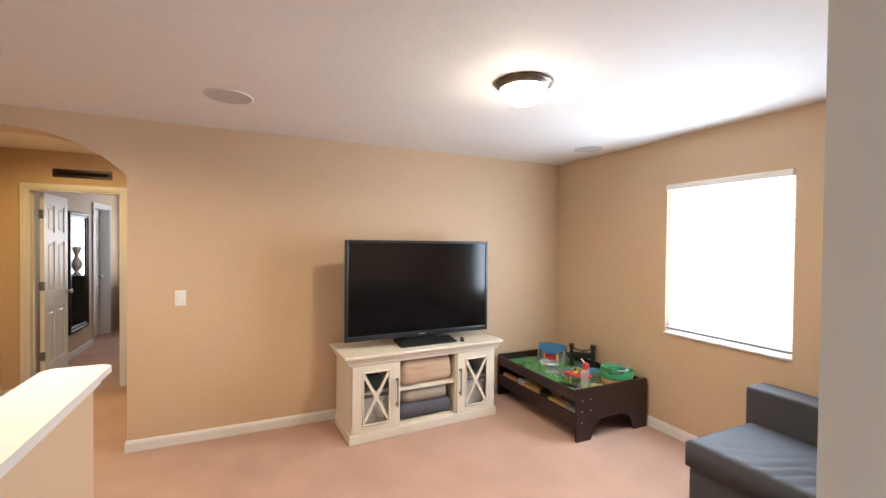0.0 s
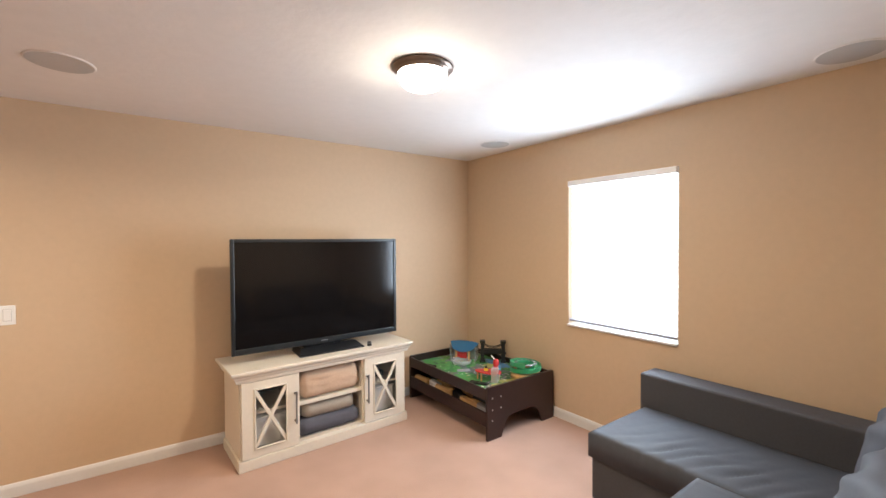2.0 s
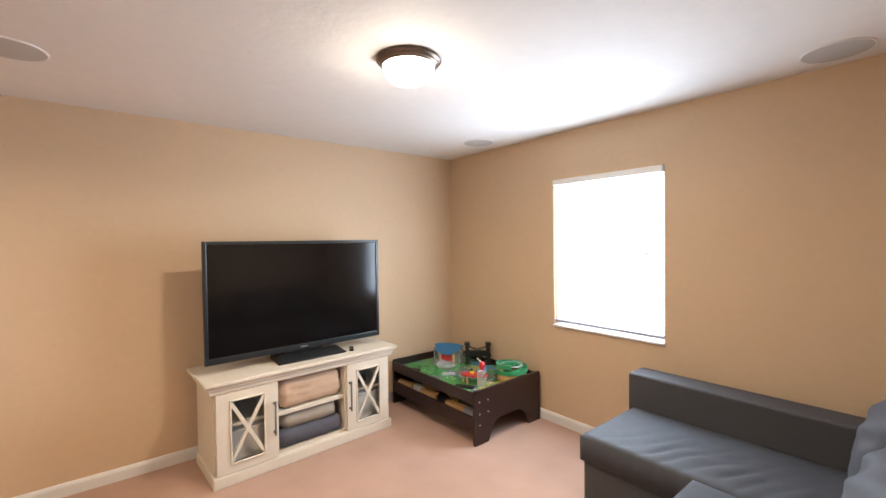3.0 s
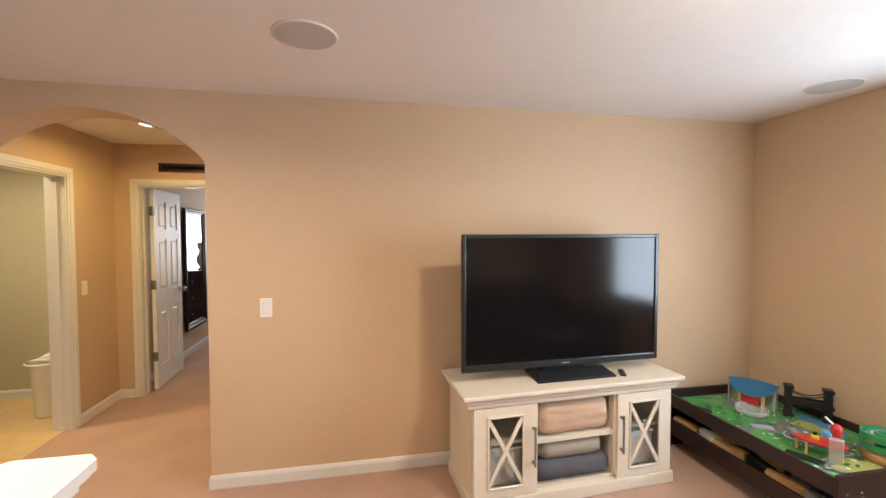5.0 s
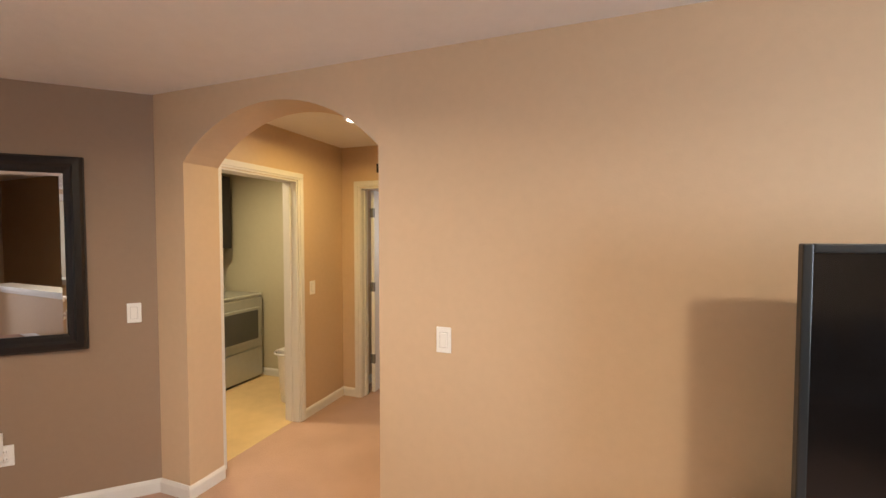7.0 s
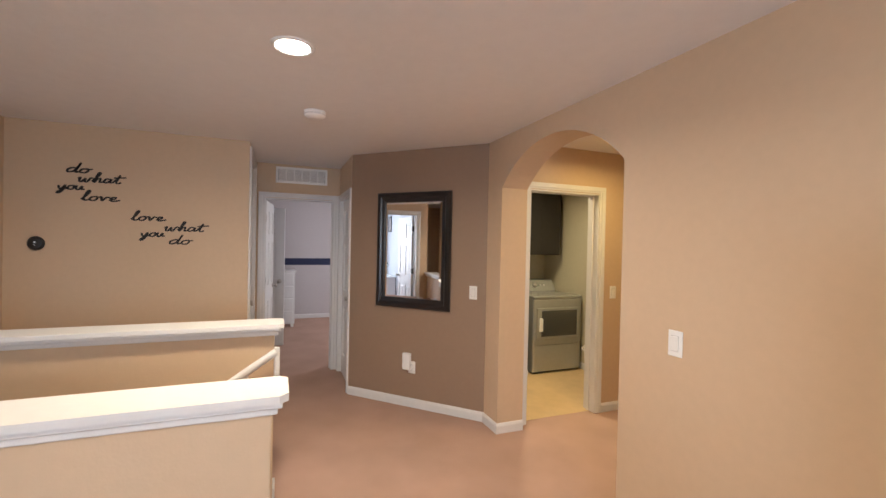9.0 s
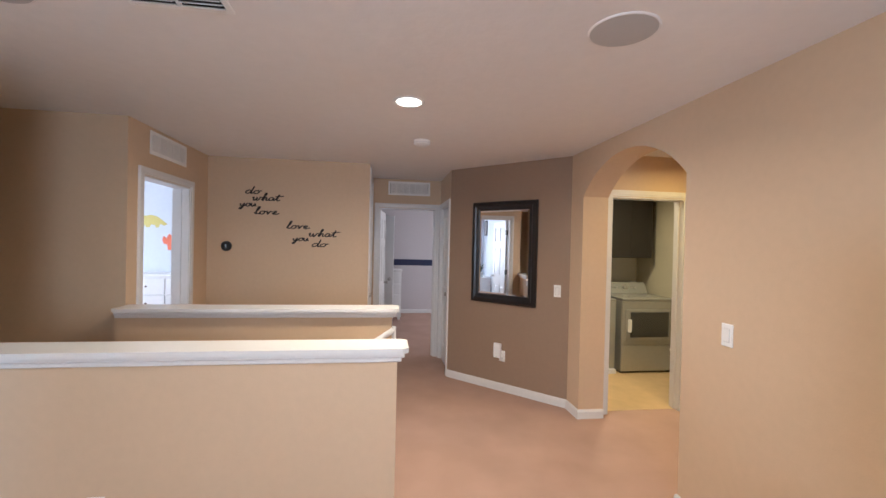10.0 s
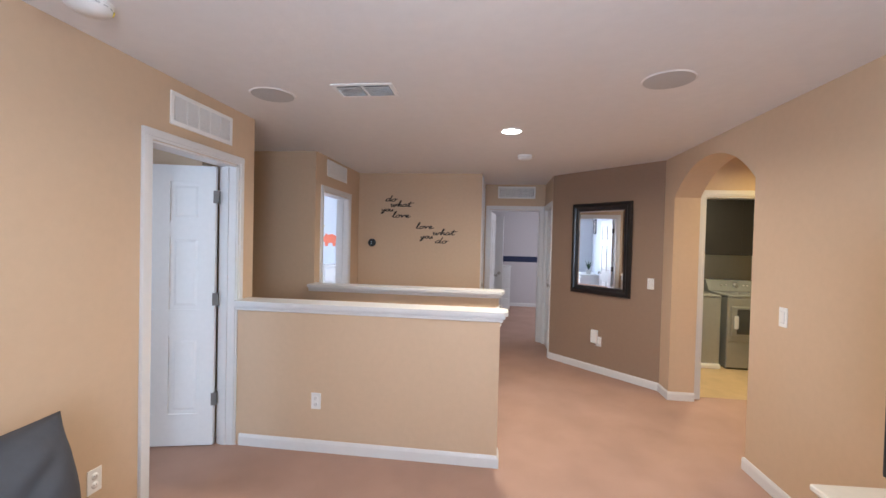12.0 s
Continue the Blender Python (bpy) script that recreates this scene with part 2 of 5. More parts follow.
def lathe(profile, steps=40, close=False):
    """A profile of radius and height, turned round z."""
    bm = bmesh.new()
    rings = []
    for r, z in profile:
        if r < 1e-6:
            rings.append([bm.verts.new((0, 0, z))])
        else:
            rings.append([bm.verts.new((r * math.cos(2 * math.pi * i / steps), r * math.sin(2 * math.pi * i / steps), z)) for i in range(steps)])
    for a, b in zip(rings, rings[1:]):
        for i in range(steps):
            j = (i + 1) % steps
            if len(a) == 1 and len(b) == 1:
                continue
            if len(a) == 1:
                bm.faces.new((a[0], b[j], b[i]))
            elif len(b) == 1:
                bm.faces.new((a[i], a[j], b[0]))
            else:
                bm.faces.new((a[i], a[j], b[j], b[i]))
    bmesh.ops.recalc_face_normals(bm, faces=bm.faces)
    for f in bm.faces:
        f.smooth = True
    return bm


def rod(bm, a, b, r, steps=12):
    a, b = Vector(a), Vector(b)
    m = Matrix.Translation((a + b) / 2) @ (b - a).to_track_quat("Z", "Y").to_matrix().to_4x4()
    bmesh.ops.create_cone(bm, cap_ends=True, segments=steps, radius1=r, radius2=r, depth=(b - a).length, matrix=m)
    return bm


def moved(bm, m):
    bmesh.ops.transform(bm, matrix=m, verts=bm.verts)
    return bm


def mesh_of(name, bm, mat, smooth=False):
    me = bpy.data.meshes.new(name)
    if smooth:
        for f in bm.faces:
            f.smooth = True
    bm.to_mesh(me)
    bm.free()
    me.materials.append(mat)
    return me


def part(name, bm, mat, parent=None, label="", smooth=False):
    ob = new(name, mesh_of(name, bm, mat, smooth))
    if parent is not None:
        ob.parent = parent
    if label:
        ob["label"] = label
    return ob


def empty(name, place, turn=0.0):
    ob = new(name)
    ob.empty_display_size = 0.1
    ob.matrix_world = pose(*place, 0, 0, turn)
    return ob


def structure(name, bm, mat, label, category):
    return tagged(part(name, bm, mat), label, category, kind="structure")


H = 2.425  # ceiling

# ---- the large structure ----


def holed_wall(x0, x1, y0, y1, holes, along):
    """A wall as boxes round its openings; holes: (from, to, bottom, top) along x or y."""
    bm = bmesh.new()

    def piece(a, b, z0, z1):
        if b - a > 1e-4 and z1 - z0 > 1e-4:
            if along == "x":
                box(bm, a, b, y0, y1, z0, z1)
            else:
                box(bm, x0, x1, a, b, z0, z1)
    at, end = (x0, x1) if along == "x" else (y0, y1)
    for a, b, z0, z1 in sorted(holes):
        piece(at, a, 0, H)
        piece(a, b, 0, z0)
        piece(a, b, z1, H)
        at = b
    piece(at, end, 0, H)
    return bm


def arch_wall():
    """The wall behind the television, with the eyebrow-arched opening to the back hall."""
    left, right, spring, rise = -2.19, -0.90, 2.01, 0.285
    bm = bmesh.new()
    box(bm, right, 3.15, 3.91, 4.15, 0, H)
    box(bm, -2.43, left, 3.91, 4.15, 0, H)
    half = (right - left) / 2
    radius = (half * half + rise * rise) / (2 * rise)
    mid, low = (left + right) / 2, spring + rise - radius
    n = 28
    pts = []
    for i in range(n + 1):
        x = left + (right - left) * i / n
        pts.append((x, low + math.sqrt(max(radius * radius - (x - mid) ** 2, 0))))
    for (xa, za), (xb, zb) in zip(pts, pts[1:]):
        vs = [bm.verts.new(p) for p in ((xa, 3.91, za), (xb, 3.91, zb), (xb, 3.91, H), (xa, 3.91, H), (xa, 4.15, za), (xb, 4.15, zb), (xb, 4.15, H), (xa, 4.15, H))]
        for q in ((0, 1, 2, 3), (5, 4, 7, 6), (4, 5, 1, 0)):
            bm.faces.new([vs[k] for k in q])
    bmesh.ops.remove_doubles(bm, verts=bm.verts, dist=1e-5)
    bmesh.ops.recalc_face_normals(bm, faces=bm.faces)
    return bm


def diagonal_wall():
    bm = bmesh.new()
    a, b = Vector((-2.43, 3.913)), Vector((-3.476, 2.907))
    d = (b - a).normalized()
    n = Vector((d.y, -d.x))
    if n.x > 0:
        n = -n
    base = [a, b, b + n * 0.12, a + n * 0.12]
    vs = [bm.verts.new((p.x, p.y, z)) for z in (0, H) for p in base]
    for q in ((0, 1, 2, 3), (4, 5, 6, 7), (0, 1, 5, 4), (1, 2, 6, 5), (2, 3, 7, 6), (3, 0, 4, 7)):
        bm.faces.new([vs[k] for k in q])
    bmesh.ops.recalc_face_normals(bm, faces=bm.faces)
    return bm


SD0, SD1 = -0.62, 0.145      # south door opening
DD0, DD1 = -2.915, -2.13     # playroom bedroom door opening
HD0, HD1 = 2.065, 2.84       # hall end door opening
LD0, LD1 = 4.23, 4.985       # laundry door opening
ND0, ND1 = -2.065, -1.33     # north bedroom door opening
DOORH = 2.035

structure("wall_north", arch_wall(), TAN, "tan painted wall with an arched opening to the back hall", "wall")
structure("wall_east", holed_wall(3.03, 3.19, 0.18, 3.91, [(1.675, 2.565, 0.825, 2.045)], "y"), TAN, "tan painted wall with one window", "wall")
structure("wall_south", holed_wall(-0.83, 3.03, 0.18, 0.30, [(SD0, SD1, 0, DOORH)], "x"), TAN, "tan painted wall with a doorway to a bedroom", "wall")
structure("wall_bedroom_side", holed_wall(-3.44, -1.94, 0.18, 0.30, [(DD0, DD1, 0, DOORH)], "x"), TAN, "tan painted landing wall with a bedroom doorway", "wall")
structure("wall_lettered", cube(-3.44, -3.32, 0.30, 1.85, 0, H), TAN, "tan painted landing wall with black lettering", "wall")
structure("wall_hall_south", holed_wall(-4.36, -3.32, 1.85, 1.97, [(-4.2, -3.42, 0, 2.33)], "x"), TAN, "tan hall wall with a closet door", "wall")
structure("wall_hall_north", holed_wall(-4.36, -3.476, 2.907, 3.027, [(-4.27, -3.56, 0, DOORH)], "x"), TAN, "tan hall wall with a closet door", "wall")
structure("wall_hall_end", holed_wall(-4.48, -4.36, 1.85, 3.027, [(HD0, HD1, 0, DOORH)], "y"), TAN, "tan wall with a doorway at the end of the hall", "wall")
structure("wall_mirror", diagonal_wall(), TAUPE, "taupe accent wall set at an angle", "wall")
# back hall behind the arch
structure("wall_back_hall_west", holed_wall(-2.39, -2.27, 4.15, 5.63, [(LD0, LD1, 0, DOORH)], "y"), TAN, "tan back hall wall with the laundry doorway", "wall")
structure("wall_back_hall_north", holed_wall(-2.27, -0.78, 5.63, 5.75, [(ND0, ND1, 0, DOORH)], "x"), TAN, "tan back hall wall with a bedroom doorway", "wall")
structure("wall_back_hall_east", cube(-0.90, -0.78, 4.15, 5.63, 0, H), TAN, "tan back hall wall", "wall")
# laundry
structure("wall_laundry_north", cube(-4.42, -2.27, 5.82, 5.94, 0, H), LAUNDRY, "sage painted laundry wall", "wall")
structure("wall_laundry_west", cube(-4.42, -4.30, 3.15, 5.82, 0, H), LAUNDRY, "sage painted laundry wall", "wall")
structure("wall_laundry_east", holed_wall(-2.405, -2.391, 4.15, 5.82, [(LD0, LD1, 0, DOORH)], "y"), LAUNDRY, "sage painted laundry wall with the doorway", "wall")
# stairwell
structure("wall_stair_west", cube(-2.06, -1.94, -2.6, 0.18, -2.7, H), TAN, "tan stairwell wall", "wall")
structure("wall_stair_east", cube(-0.83, -0.71, -2.6, 0.18, -2.7, H), TAN, "tan stairwell wall", "wall")
structure("wall_stair_end", cube(-2.06, -0.71, -2.72, -2.6, -2.7, H), TAN, "tan wall at the foot of the stairs", "wall")
structure("wall_stair_low_west", cube(-1.94, -1.82, 0.18, 2.16, -2.7, -0.25), TAN, "tan wall under the landing", "wall")
structure("wall_stair_low_east", cube(-0.74, -0.63, 0.18, 2.16, -2.7, -0.25), TAN, "tan wall under the landing", "wall")
# playroom bedroom (west of the stairs)
structure("wall_play_bedroom_west", cube(-5.42, -5.30, -2.98, 0.30, 0, H), BLUEWALL, "pale blue painted bedroom wall", "wall")
structure("wall_play_bedroom_south", holed_wall(-5.30, -2.06, -2.98, -2.86, [(-4.3, -3.1, 0.9, 2.1)], "x"), BLUEWALL, "pale blue bedroom wall with a window", "wall")
structure("wall_play_bedroom_north", holed_wall(-5.30, -2.06, 0.16, 0.179, [(DD0, DD1, 0, DOORH)], "x"), BLUEWALL, "pale blue bedroom wall with the doorway", "wall")
structure("wall_play_bedroom_east", cube(-2.08, -2.061, -2.86, 0.16, 0, H), BLUEWALL, "pale blue bedroom wall", "wall")
structure("wall_play_bedroom_back", cube(-5.30, -3.44, 0.18, 0.30, 0, H), TAN, "wall behind the bedroom", "wall")
# south bedroom
structure("wall_south_bedroom_east", holed_wall(2.93, 3.05, -3.2, 0.18, [(-2.2, -1.0, 0.9, 2.1)], "y"), TAN, "tan bedroom wall with a window", "wall")
structure("wall_south_bedroom_south", cube(-0.71, 3.05, -3.32, -3.2, 0, H), TAN, "tan bedroom wall", "wall")
structure("wall_south_bedroom_west", cube(-0.71, -0.60, -3.2, 0.04, 0, H), TAN, "tan bedroom wall", "wall")
# room at the end of the hall
structure("wall_end_room_west", cube(-8.12, -8.0, 0.6, 5.4, 0, H), GREYWALL, "pale lilac bedroom wall", "wall")
structure("wall_end_room_south", cube(-8.0, -4.48, 0.6, 0.72, 0, H), GREYWALL, "pale lilac bedroom wall", "wall")
structure("wall_end_room_north", holed_wall(-8.0, -4.48, 5.36, 5.48, [(-7.0, -5.8, 0.9, 2.1)], "x"), GREYWALL, "pale lilac bedroom wall with a window", "wall")
structure("wall_end_room_east", holed_wall(-4.50, -4.481, 0.72, 5.36, [(HD0, HD1, 0, DOORH)], "y"), GREYWALL, "pale lilac bedroom wall with the doorway", "wall")
# north bedroom
structure("wall_north_bedroom_west", holed_wall(-2.36, -2.20, 5.94, 9.36, [(7.98, 8.72, 0, DOORH)], "y"), TAN, "tan bedroom wall with a doorway", "wall")
structure("wall_north_bedroom_north", holed_wall(-2.20, 1.6, 9.36, 9.48, [(-1.75, -0.45, 0.9, 2.1)], "x"), BLUEWALL, "pale bedroom wall with a window", "wall")
structure("wall_north_bedroom_east", cube(1.6, 1.72, 4.15, 9.48, 0, H), TAN, "tan bedroom wall", "wall")
structure("wall_north_bedroom_bath", cube(-3.4, -3.28, 7.0, 9.48, 0, H), BLUEWALL, "pale bathroom wall", "wall")


def floor_sheet():
    bm = bmesh.new()
    z = -0.25
    box(bm, -0.74, 3.19, -3.32, 3.91, z, 0)            # loft and south bedroom
    box(bm, -0.90, 1.72, 3.91, 9.48, z, 0)
    box(bm, -2.33, -0.90, 3.91, 9.48, z, 0)
    box(bm, -2.43, -0.74, 2.16, 3.91, z, 0)
    box(bm, -8.12, -2.43, 0.18, 3.15, z, 0)
    box(bm, -3.6, -2.43, 3.15, 3.95, z, 0)
    box(bm, -2.43, -1.82, 0.18, 2.16, z, 0)
    box(bm, -5.42, -1.94, -2.98, 0.18, z, 0)
    box(bm, -8.12, -4.42, 3.15, 5.48, z, 0)
    box(bm, -3.4, -2.33, 5.94, 9.48, z, 0)
    return bm


structure("floor", floor_sheet(), CARPET, "pink-beige cut-pile carpet", "floor")
structure("floor_laundry", cube(-4.42, -2.33, 3.95, 5.94, -0.25, 0.002), VINYL, "sand-coloured vinyl laundry floor", "floor")
structure("ceiling", cube(-8.2, 3.25, -3.4, 9.5, H, H + 0.12), CEIL, "off-white knockdown-textured ceiling", "ceiling")
structure("ground", cube(-300, 300, -300, 300, -3.2, -2.9), LAWN, "lawn around the house", "ground")
structure("floor_lower", cube(-2.06, -0.63, -2.72, 2.3, -2.82, -2.7), CARPET, "carpeted floor at the foot of the stairs", "floor")


def stairs():
    ob = empty("staircase", (-1.28, 2.16, -2.7))
    n, rise, run = 14, 2.7 / 15, 0.27
    for i in range(n):
        top = 2.7 - rise * (i + 1)
        y = -run * i
        part("step", cube(-0.535, 0.535, y - run, y, max(top - 0.34, 0), top, 0.012), CARPET, ob)
    tagged(ob, "carpeted staircase going down between two half walls", "stairs", kind="structure")


stairs()


def half_wall(x0, x1, cap0, cap1, name):
    ob = structure(name, cube(x0, x1, 0.30, 2.21, -0.25, 1.004), TAN, "tan half wall beside the stairs with a white cap", "half wall")
    bm = bmesh.new()
    outline = [(cap0 + 0.03, 0.302), (cap0 + 0.0, 0.302), (cap0, 2.235), (cap0 + 0.025, 2.262), (cap1 - 0.025, 2.262), (cap1, 2.235), (cap1, 0.302)]
    f = bm.faces.new([bm.verts.new((x, y, 1.034)) for x, y in outline[1:]])
    out = bmesh.ops.extrude_face_region(bm, geom=[f])
    bmesh.ops.translate(bm, vec=(0, 0, 0.025), verts=[v for v in out["geom"] if isinstance(v, bmesh.types.BMVert)])
    bmesh.ops.recalc_face_normals(bm, faces=bm.faces)
    part("cap", bm, TRIM, ob, "white painted cap board")
    for i, (inset, z0, z1) in enumerate(((0.018, 1.012, 1.034), (0.032, 0.989, 1.012))):
        part("moulding", cube(cap0 + inset, cap1 - inset, 0.302, 2.262 - inset, z0, z1, 0.004, 1), TRIM, ob)
    return ob


half_wall(-0.74, -0.63, -0.79, -0.58, "half_wall_loft")
half_wall(-1.94, -1.82, -1.985, -1.775, "half_wall_landing")


def baseboard(a, b, facing, name="baseboard"):
    """From a to b on the floor; facing: the side into which it stands proud."""
    a, b, n = Vector(a), Vector(b), Vector(facing).normalized()
    length = (b - a).length
    bm = bmesh.new()
    prof = [(0, 0), (0.014, 0), (0.014, 0.062), (0.010, 0.074), (0.005, 0.083), (0, 0.083)]
    rings = []
    for p in (a, b):
        rings.append([bm.verts.new((p.x + n.x * o, p.y + n.y * o, z)) for o, z in prof])
    for i in range(len(prof)):
        j = (i + 1) % len(prof)
        bm.faces.new((rings[0][i], rings[0][j], rings[1][j], rings[1][i]))
    bm.faces.new(rings[0])
    bm.faces.new(list(reversed(rings[1])))
    bmesh.ops.recalc_face_normals(bm, faces=bm.faces)
    return structure(name, bm, TRIM, "white painted baseboard", "baseboard")


for a, b, n in (
    ((-0.90, 3.91), (3.03, 3.91), (0, -1)), ((-0.90, 3.896), (-0.90, 4.15), (-1, 0)), ((-2.19, 3.896), (-2.19, 4.15), (1, 0)), ((-2.43, 3.91), (-2.19, 3.91), (0, -1)),
    ((3.03, 0.30), (3.03, 3.896), (-1, 0)), ((0.19, 0.30), (3.016, 0.30), (0, 1)),
    ((-0.63, 0.34), (-0.63, 2.21), (1, 0)), ((-0.74, 2.21), (-0.616, 2.21), (0, 1)), ((-1.94, 2.21), (-1.82, 2.21), (0, 1)), ((-1.94, 0.33), (-1.94, 2.224), (-1, 0)),
    ((-2.43, 3.913), (-3.476, 2.907), (1, -1)), ((-3.32, 0.33), (-3.32, 1.90), (1, 0)), ((-3.3, 0.30), (-2.98, 0.30), (0, 1)),
    ((-2.27, 5.05), (-2.27, 5.63), (1, 0)), ((-2.256, 5.63), (-2.13, 5.63), (0, -1)), ((-4.30, 5.82), (-2.405, 5.82), (0, -1)),
    ((-8.0, 0.72), (-8.0, 5.36), (1, 0)), ((-2.20, 5.95), (-2.20, 7.91), (1, 0)), ((-2.19, 9.36), (1.6, 9.36), (0, -1)), ((-5.30, -2.86), (-5.30, 0.17), (1, 0)),
):
    baseboard(a, b, n)


def casing(name, place, turn, width, depth=0.12, room_label="white painted door casing", height=DOORH):
    """Door frame round an opening of that width: local x along the wall, y into the wall, front at y 0."""
    ob = empty(name, place, turn)
    w, h, c = width, height, 0.06
    for side in (-1, 1):
        x = side * w / 2
        part("jamb", cube(min(x, x - side * 0.012), max(x, x - side * 0.012), -0.002, depth + 0.002, 0, h), TRIM, ob)
        for yy, s in ((0, -1), (depth, 1)):
            bm = bmesh.new()
            a, b = sorted((x - side * 0.004, x + side * c))
            box(bm, a, b, min(yy, yy + s * 0.012), max(yy, yy + s * 0.012), 0, h + 0.004)
            a, b = sorted((x + side * 0.018, x + side * c))
            box(bm, a, b, min(yy + s * 0.010, yy + s * 0.019), max(yy + s * 0.010, yy + s * 0.019), 0, h + 0.018, 0.003, 1)
            part("upright", bm, TRIM, ob)
        part("stop", cube(min(x - side * 0.012, x - side * 0.022), max(x - side * 0.012, x - side * 0.022), depth * 0.45, depth * 0.45 + 0.035, 0, h - 0.012), TRIM, ob)
    part("head_jamb", cube(-w / 2, w / 2, -0.002, depth + 0.002, h - 0.012, h), TRIM, ob)
    for yy, s in ((0, -1), (depth, 1)):
        bm = bmesh.new()
        box(bm, -w / 2 - c, w / 2 + c, min(yy, yy + s * 0.0125), max(yy, yy + s * 0.0125), h + 0.004, h + c)
        box(bm, -w / 2 - c, w / 2 + c, min(yy + s * 0.010, yy + s * 0.0195), max(yy + s * 0.010, yy + s * 0.0195), h + 0.018, h + c, 0.003, 1)
        part("head", bm, TRIM, ob)
    return tagged(ob, room_label, "door frame", kind="structure")


casing("door_frame_south", ((SD0 + SD1) / 2, 0.30, 0), 180, SD1 - SD0)
casing("door_frame_play_bedroom", ((DD0 + DD1) / 2, 0.30, 0), 180, DD1 - DD0, 0.14)
casing("door_frame_hall_end", (-4.36, (HD0 + HD1) / 2, 0), 90, HD1 - HD0, 0.14)
casing("door_frame_laundry", (-2.27, (LD0 + LD1) / 2, 0), 90, LD1 - LD0, 0.135)
casing("door_frame_north_bedroom", ((ND0 + ND1) / 2, 5.63, 0), 0, ND1 - ND0)
casing("door_frame_hall_south", (-3.81, 1.97, 0), 180, 0.78, height=2.33)
casing("door_frame_hall_north", (-3.915, 2.907, 0), 0, 0.71)
casing("door_frame_bath", (-2.20, 8.35, 0), 90, 0.74, 0.16)


def door(name, hinge, turn, width, swing, label, hinges=True, knob=True, flip=False, height=DOORH):
    """Six-panel door leaf: local x from the hinge along the leaf, thickness about y; swing: degrees from closed."""
    ob = empty(name, (hinge[0], hinge[1], 0), turn + swing)
    t = 0.035
    z0, z1 = 0.012, height - 0.018
    lo, hi = (0.0, t) if not flip else (-t, 0.0)
    w = width
    stile, mid = 0.105, 0.10
    pw = (w - 2 * stile - mid) / 2
    rows = ((0.24, 0.80), (0.99, height - 0.515), (height - 0.415, height - 0.135))
    bm = bmesh.new()
    xs = [0.012, stile, stile + pw, stile + pw + mid, w - stile, w - 0.004]
    zs = [z0, rows[0][0], rows[0][1], rows[1][0], rows[1][1], rows[2][0], rows[2][1], z1]
    for k in (0, 2, 4):
        box(bm, xs[k], xs[k + 1], lo, hi, z0, z1)
    for k in (0, 2, 4, 6):
        for a in (1, 3):
            box(bm, xs[a], xs[a + 1], lo + 0.0005, hi - 0.0005, zs[k], zs[k + 1])
    part("frame", bm, DOORPAINT, ob)
    for a, b in rows:
        for x in (xs[1], xs[3]):
            bm = bmesh.new()
            box(bm, x, x + pw, lo + 0.010, hi - 0.010, a, b)
            for q in (lo, hi):
                s = 1 if q == hi else -1
                base = q - s * 0.010
                ring = [(x + 0.028, a + 0.028), (x + pw - 0.028, a + 0.028), (x + pw - 0.028, b - 0.028), (x + 0.028, b - 0.028)]
                ring2 = [(x + 0.045, a + 0.045), (x + pw - 0.045, a + 0.045), (x + pw - 0.045, b - 0.045), (x + 0.045, b - 0.045)]
                va = [bm.verts.new((px, base, pz)) for px, pz in ring]
                vb = [bm.verts.new((px, base + s * 0.007, pz)) for px, pz in ring2]
                for i in range(4):
                    j = (i + 1) % 4
                    bm.faces.new((va[i], va[j], vb[j], vb[i]))
                bm.faces.new(vb)
            bmesh.ops.recalc_face_normals(bm, faces=bm.faces)
            part("panel", bm, DOORPAINT, ob)
    if hinges:
        for z in (0.345, 1.066, 1.80):
            bm = bmesh.new()
            hy = lo if not flip else hi
            rod(bm, (0.0, hy, z - 0.045), (0.0, hy, z + 0.045), 0.007)
            fy = hi if not flip else lo
            box(bm, -0.012, 0.026, fy - 0.001, fy + 0.003, z - 0.045, z + 0.045)
            box(bm, 0.008, 0.0125, min(hy, fy), max(hy, fy), z - 0.045, z + 0.045)
            part("hinge", bm, HINGE, ob, "dark satin nickel hinge")
    if knob:
        for s, q in ((1, hi), (-1, lo)):
            bm = lathe([(0.0, 0.0), (0.030, 0.0), (0.030, 0.005), (0.012, 0.010), (0.010, 0.030), (0.022, 0.036), (0.027, 0.048), (0.024, 0.058), (0.0, 0.062)], 20)
            moved(bm, Matrix.Translation((w - 0.065, q, 0.95)) @ pose(0, 0, 0, -90 * s, 0, 0))
            part("knob", bm, NICKEL, ob, "brushed nickel knob")
    return tagged(ob, label, "door")


door("bedroom_door", (SD0 + 0.016, 0.175), 0, SD1 - SD0 - 0.03, -76, "white six-panel bedroom door standing open")
door("playroom_door", (DD1 - 0.016, 0.155), 180, DD1 - DD0 - 0.03, 84, "white six-panel bedroom door standing open", flip=True)
door("hall_end_door", (-4.505, HD0 + 0.016), 90, HD1 - HD0 - 0.03, 84, "white six-panel door open into the end bedroom")
door("north_bedroom_door", (ND0 + 0.034, 5.762), 0, ND1 - ND0 - 0.045, 92, "white six-panel bedroom door standing half open", flip=True)
door("hall_closet_door", (-4.184, 1.915), 0, 0.748, 0, "tall white panelled closet door, closed", hinges=False, height=2.33)
door("linen_closet_door", (-4.25, 2.935), 0, 0.675, 0, "white six-panel closet door, closed", hinges=False)
door("bathroom_door", (-2.285, 8.004), 90, 0.70, 3, "white six-panel bathroom door, nearly closed")


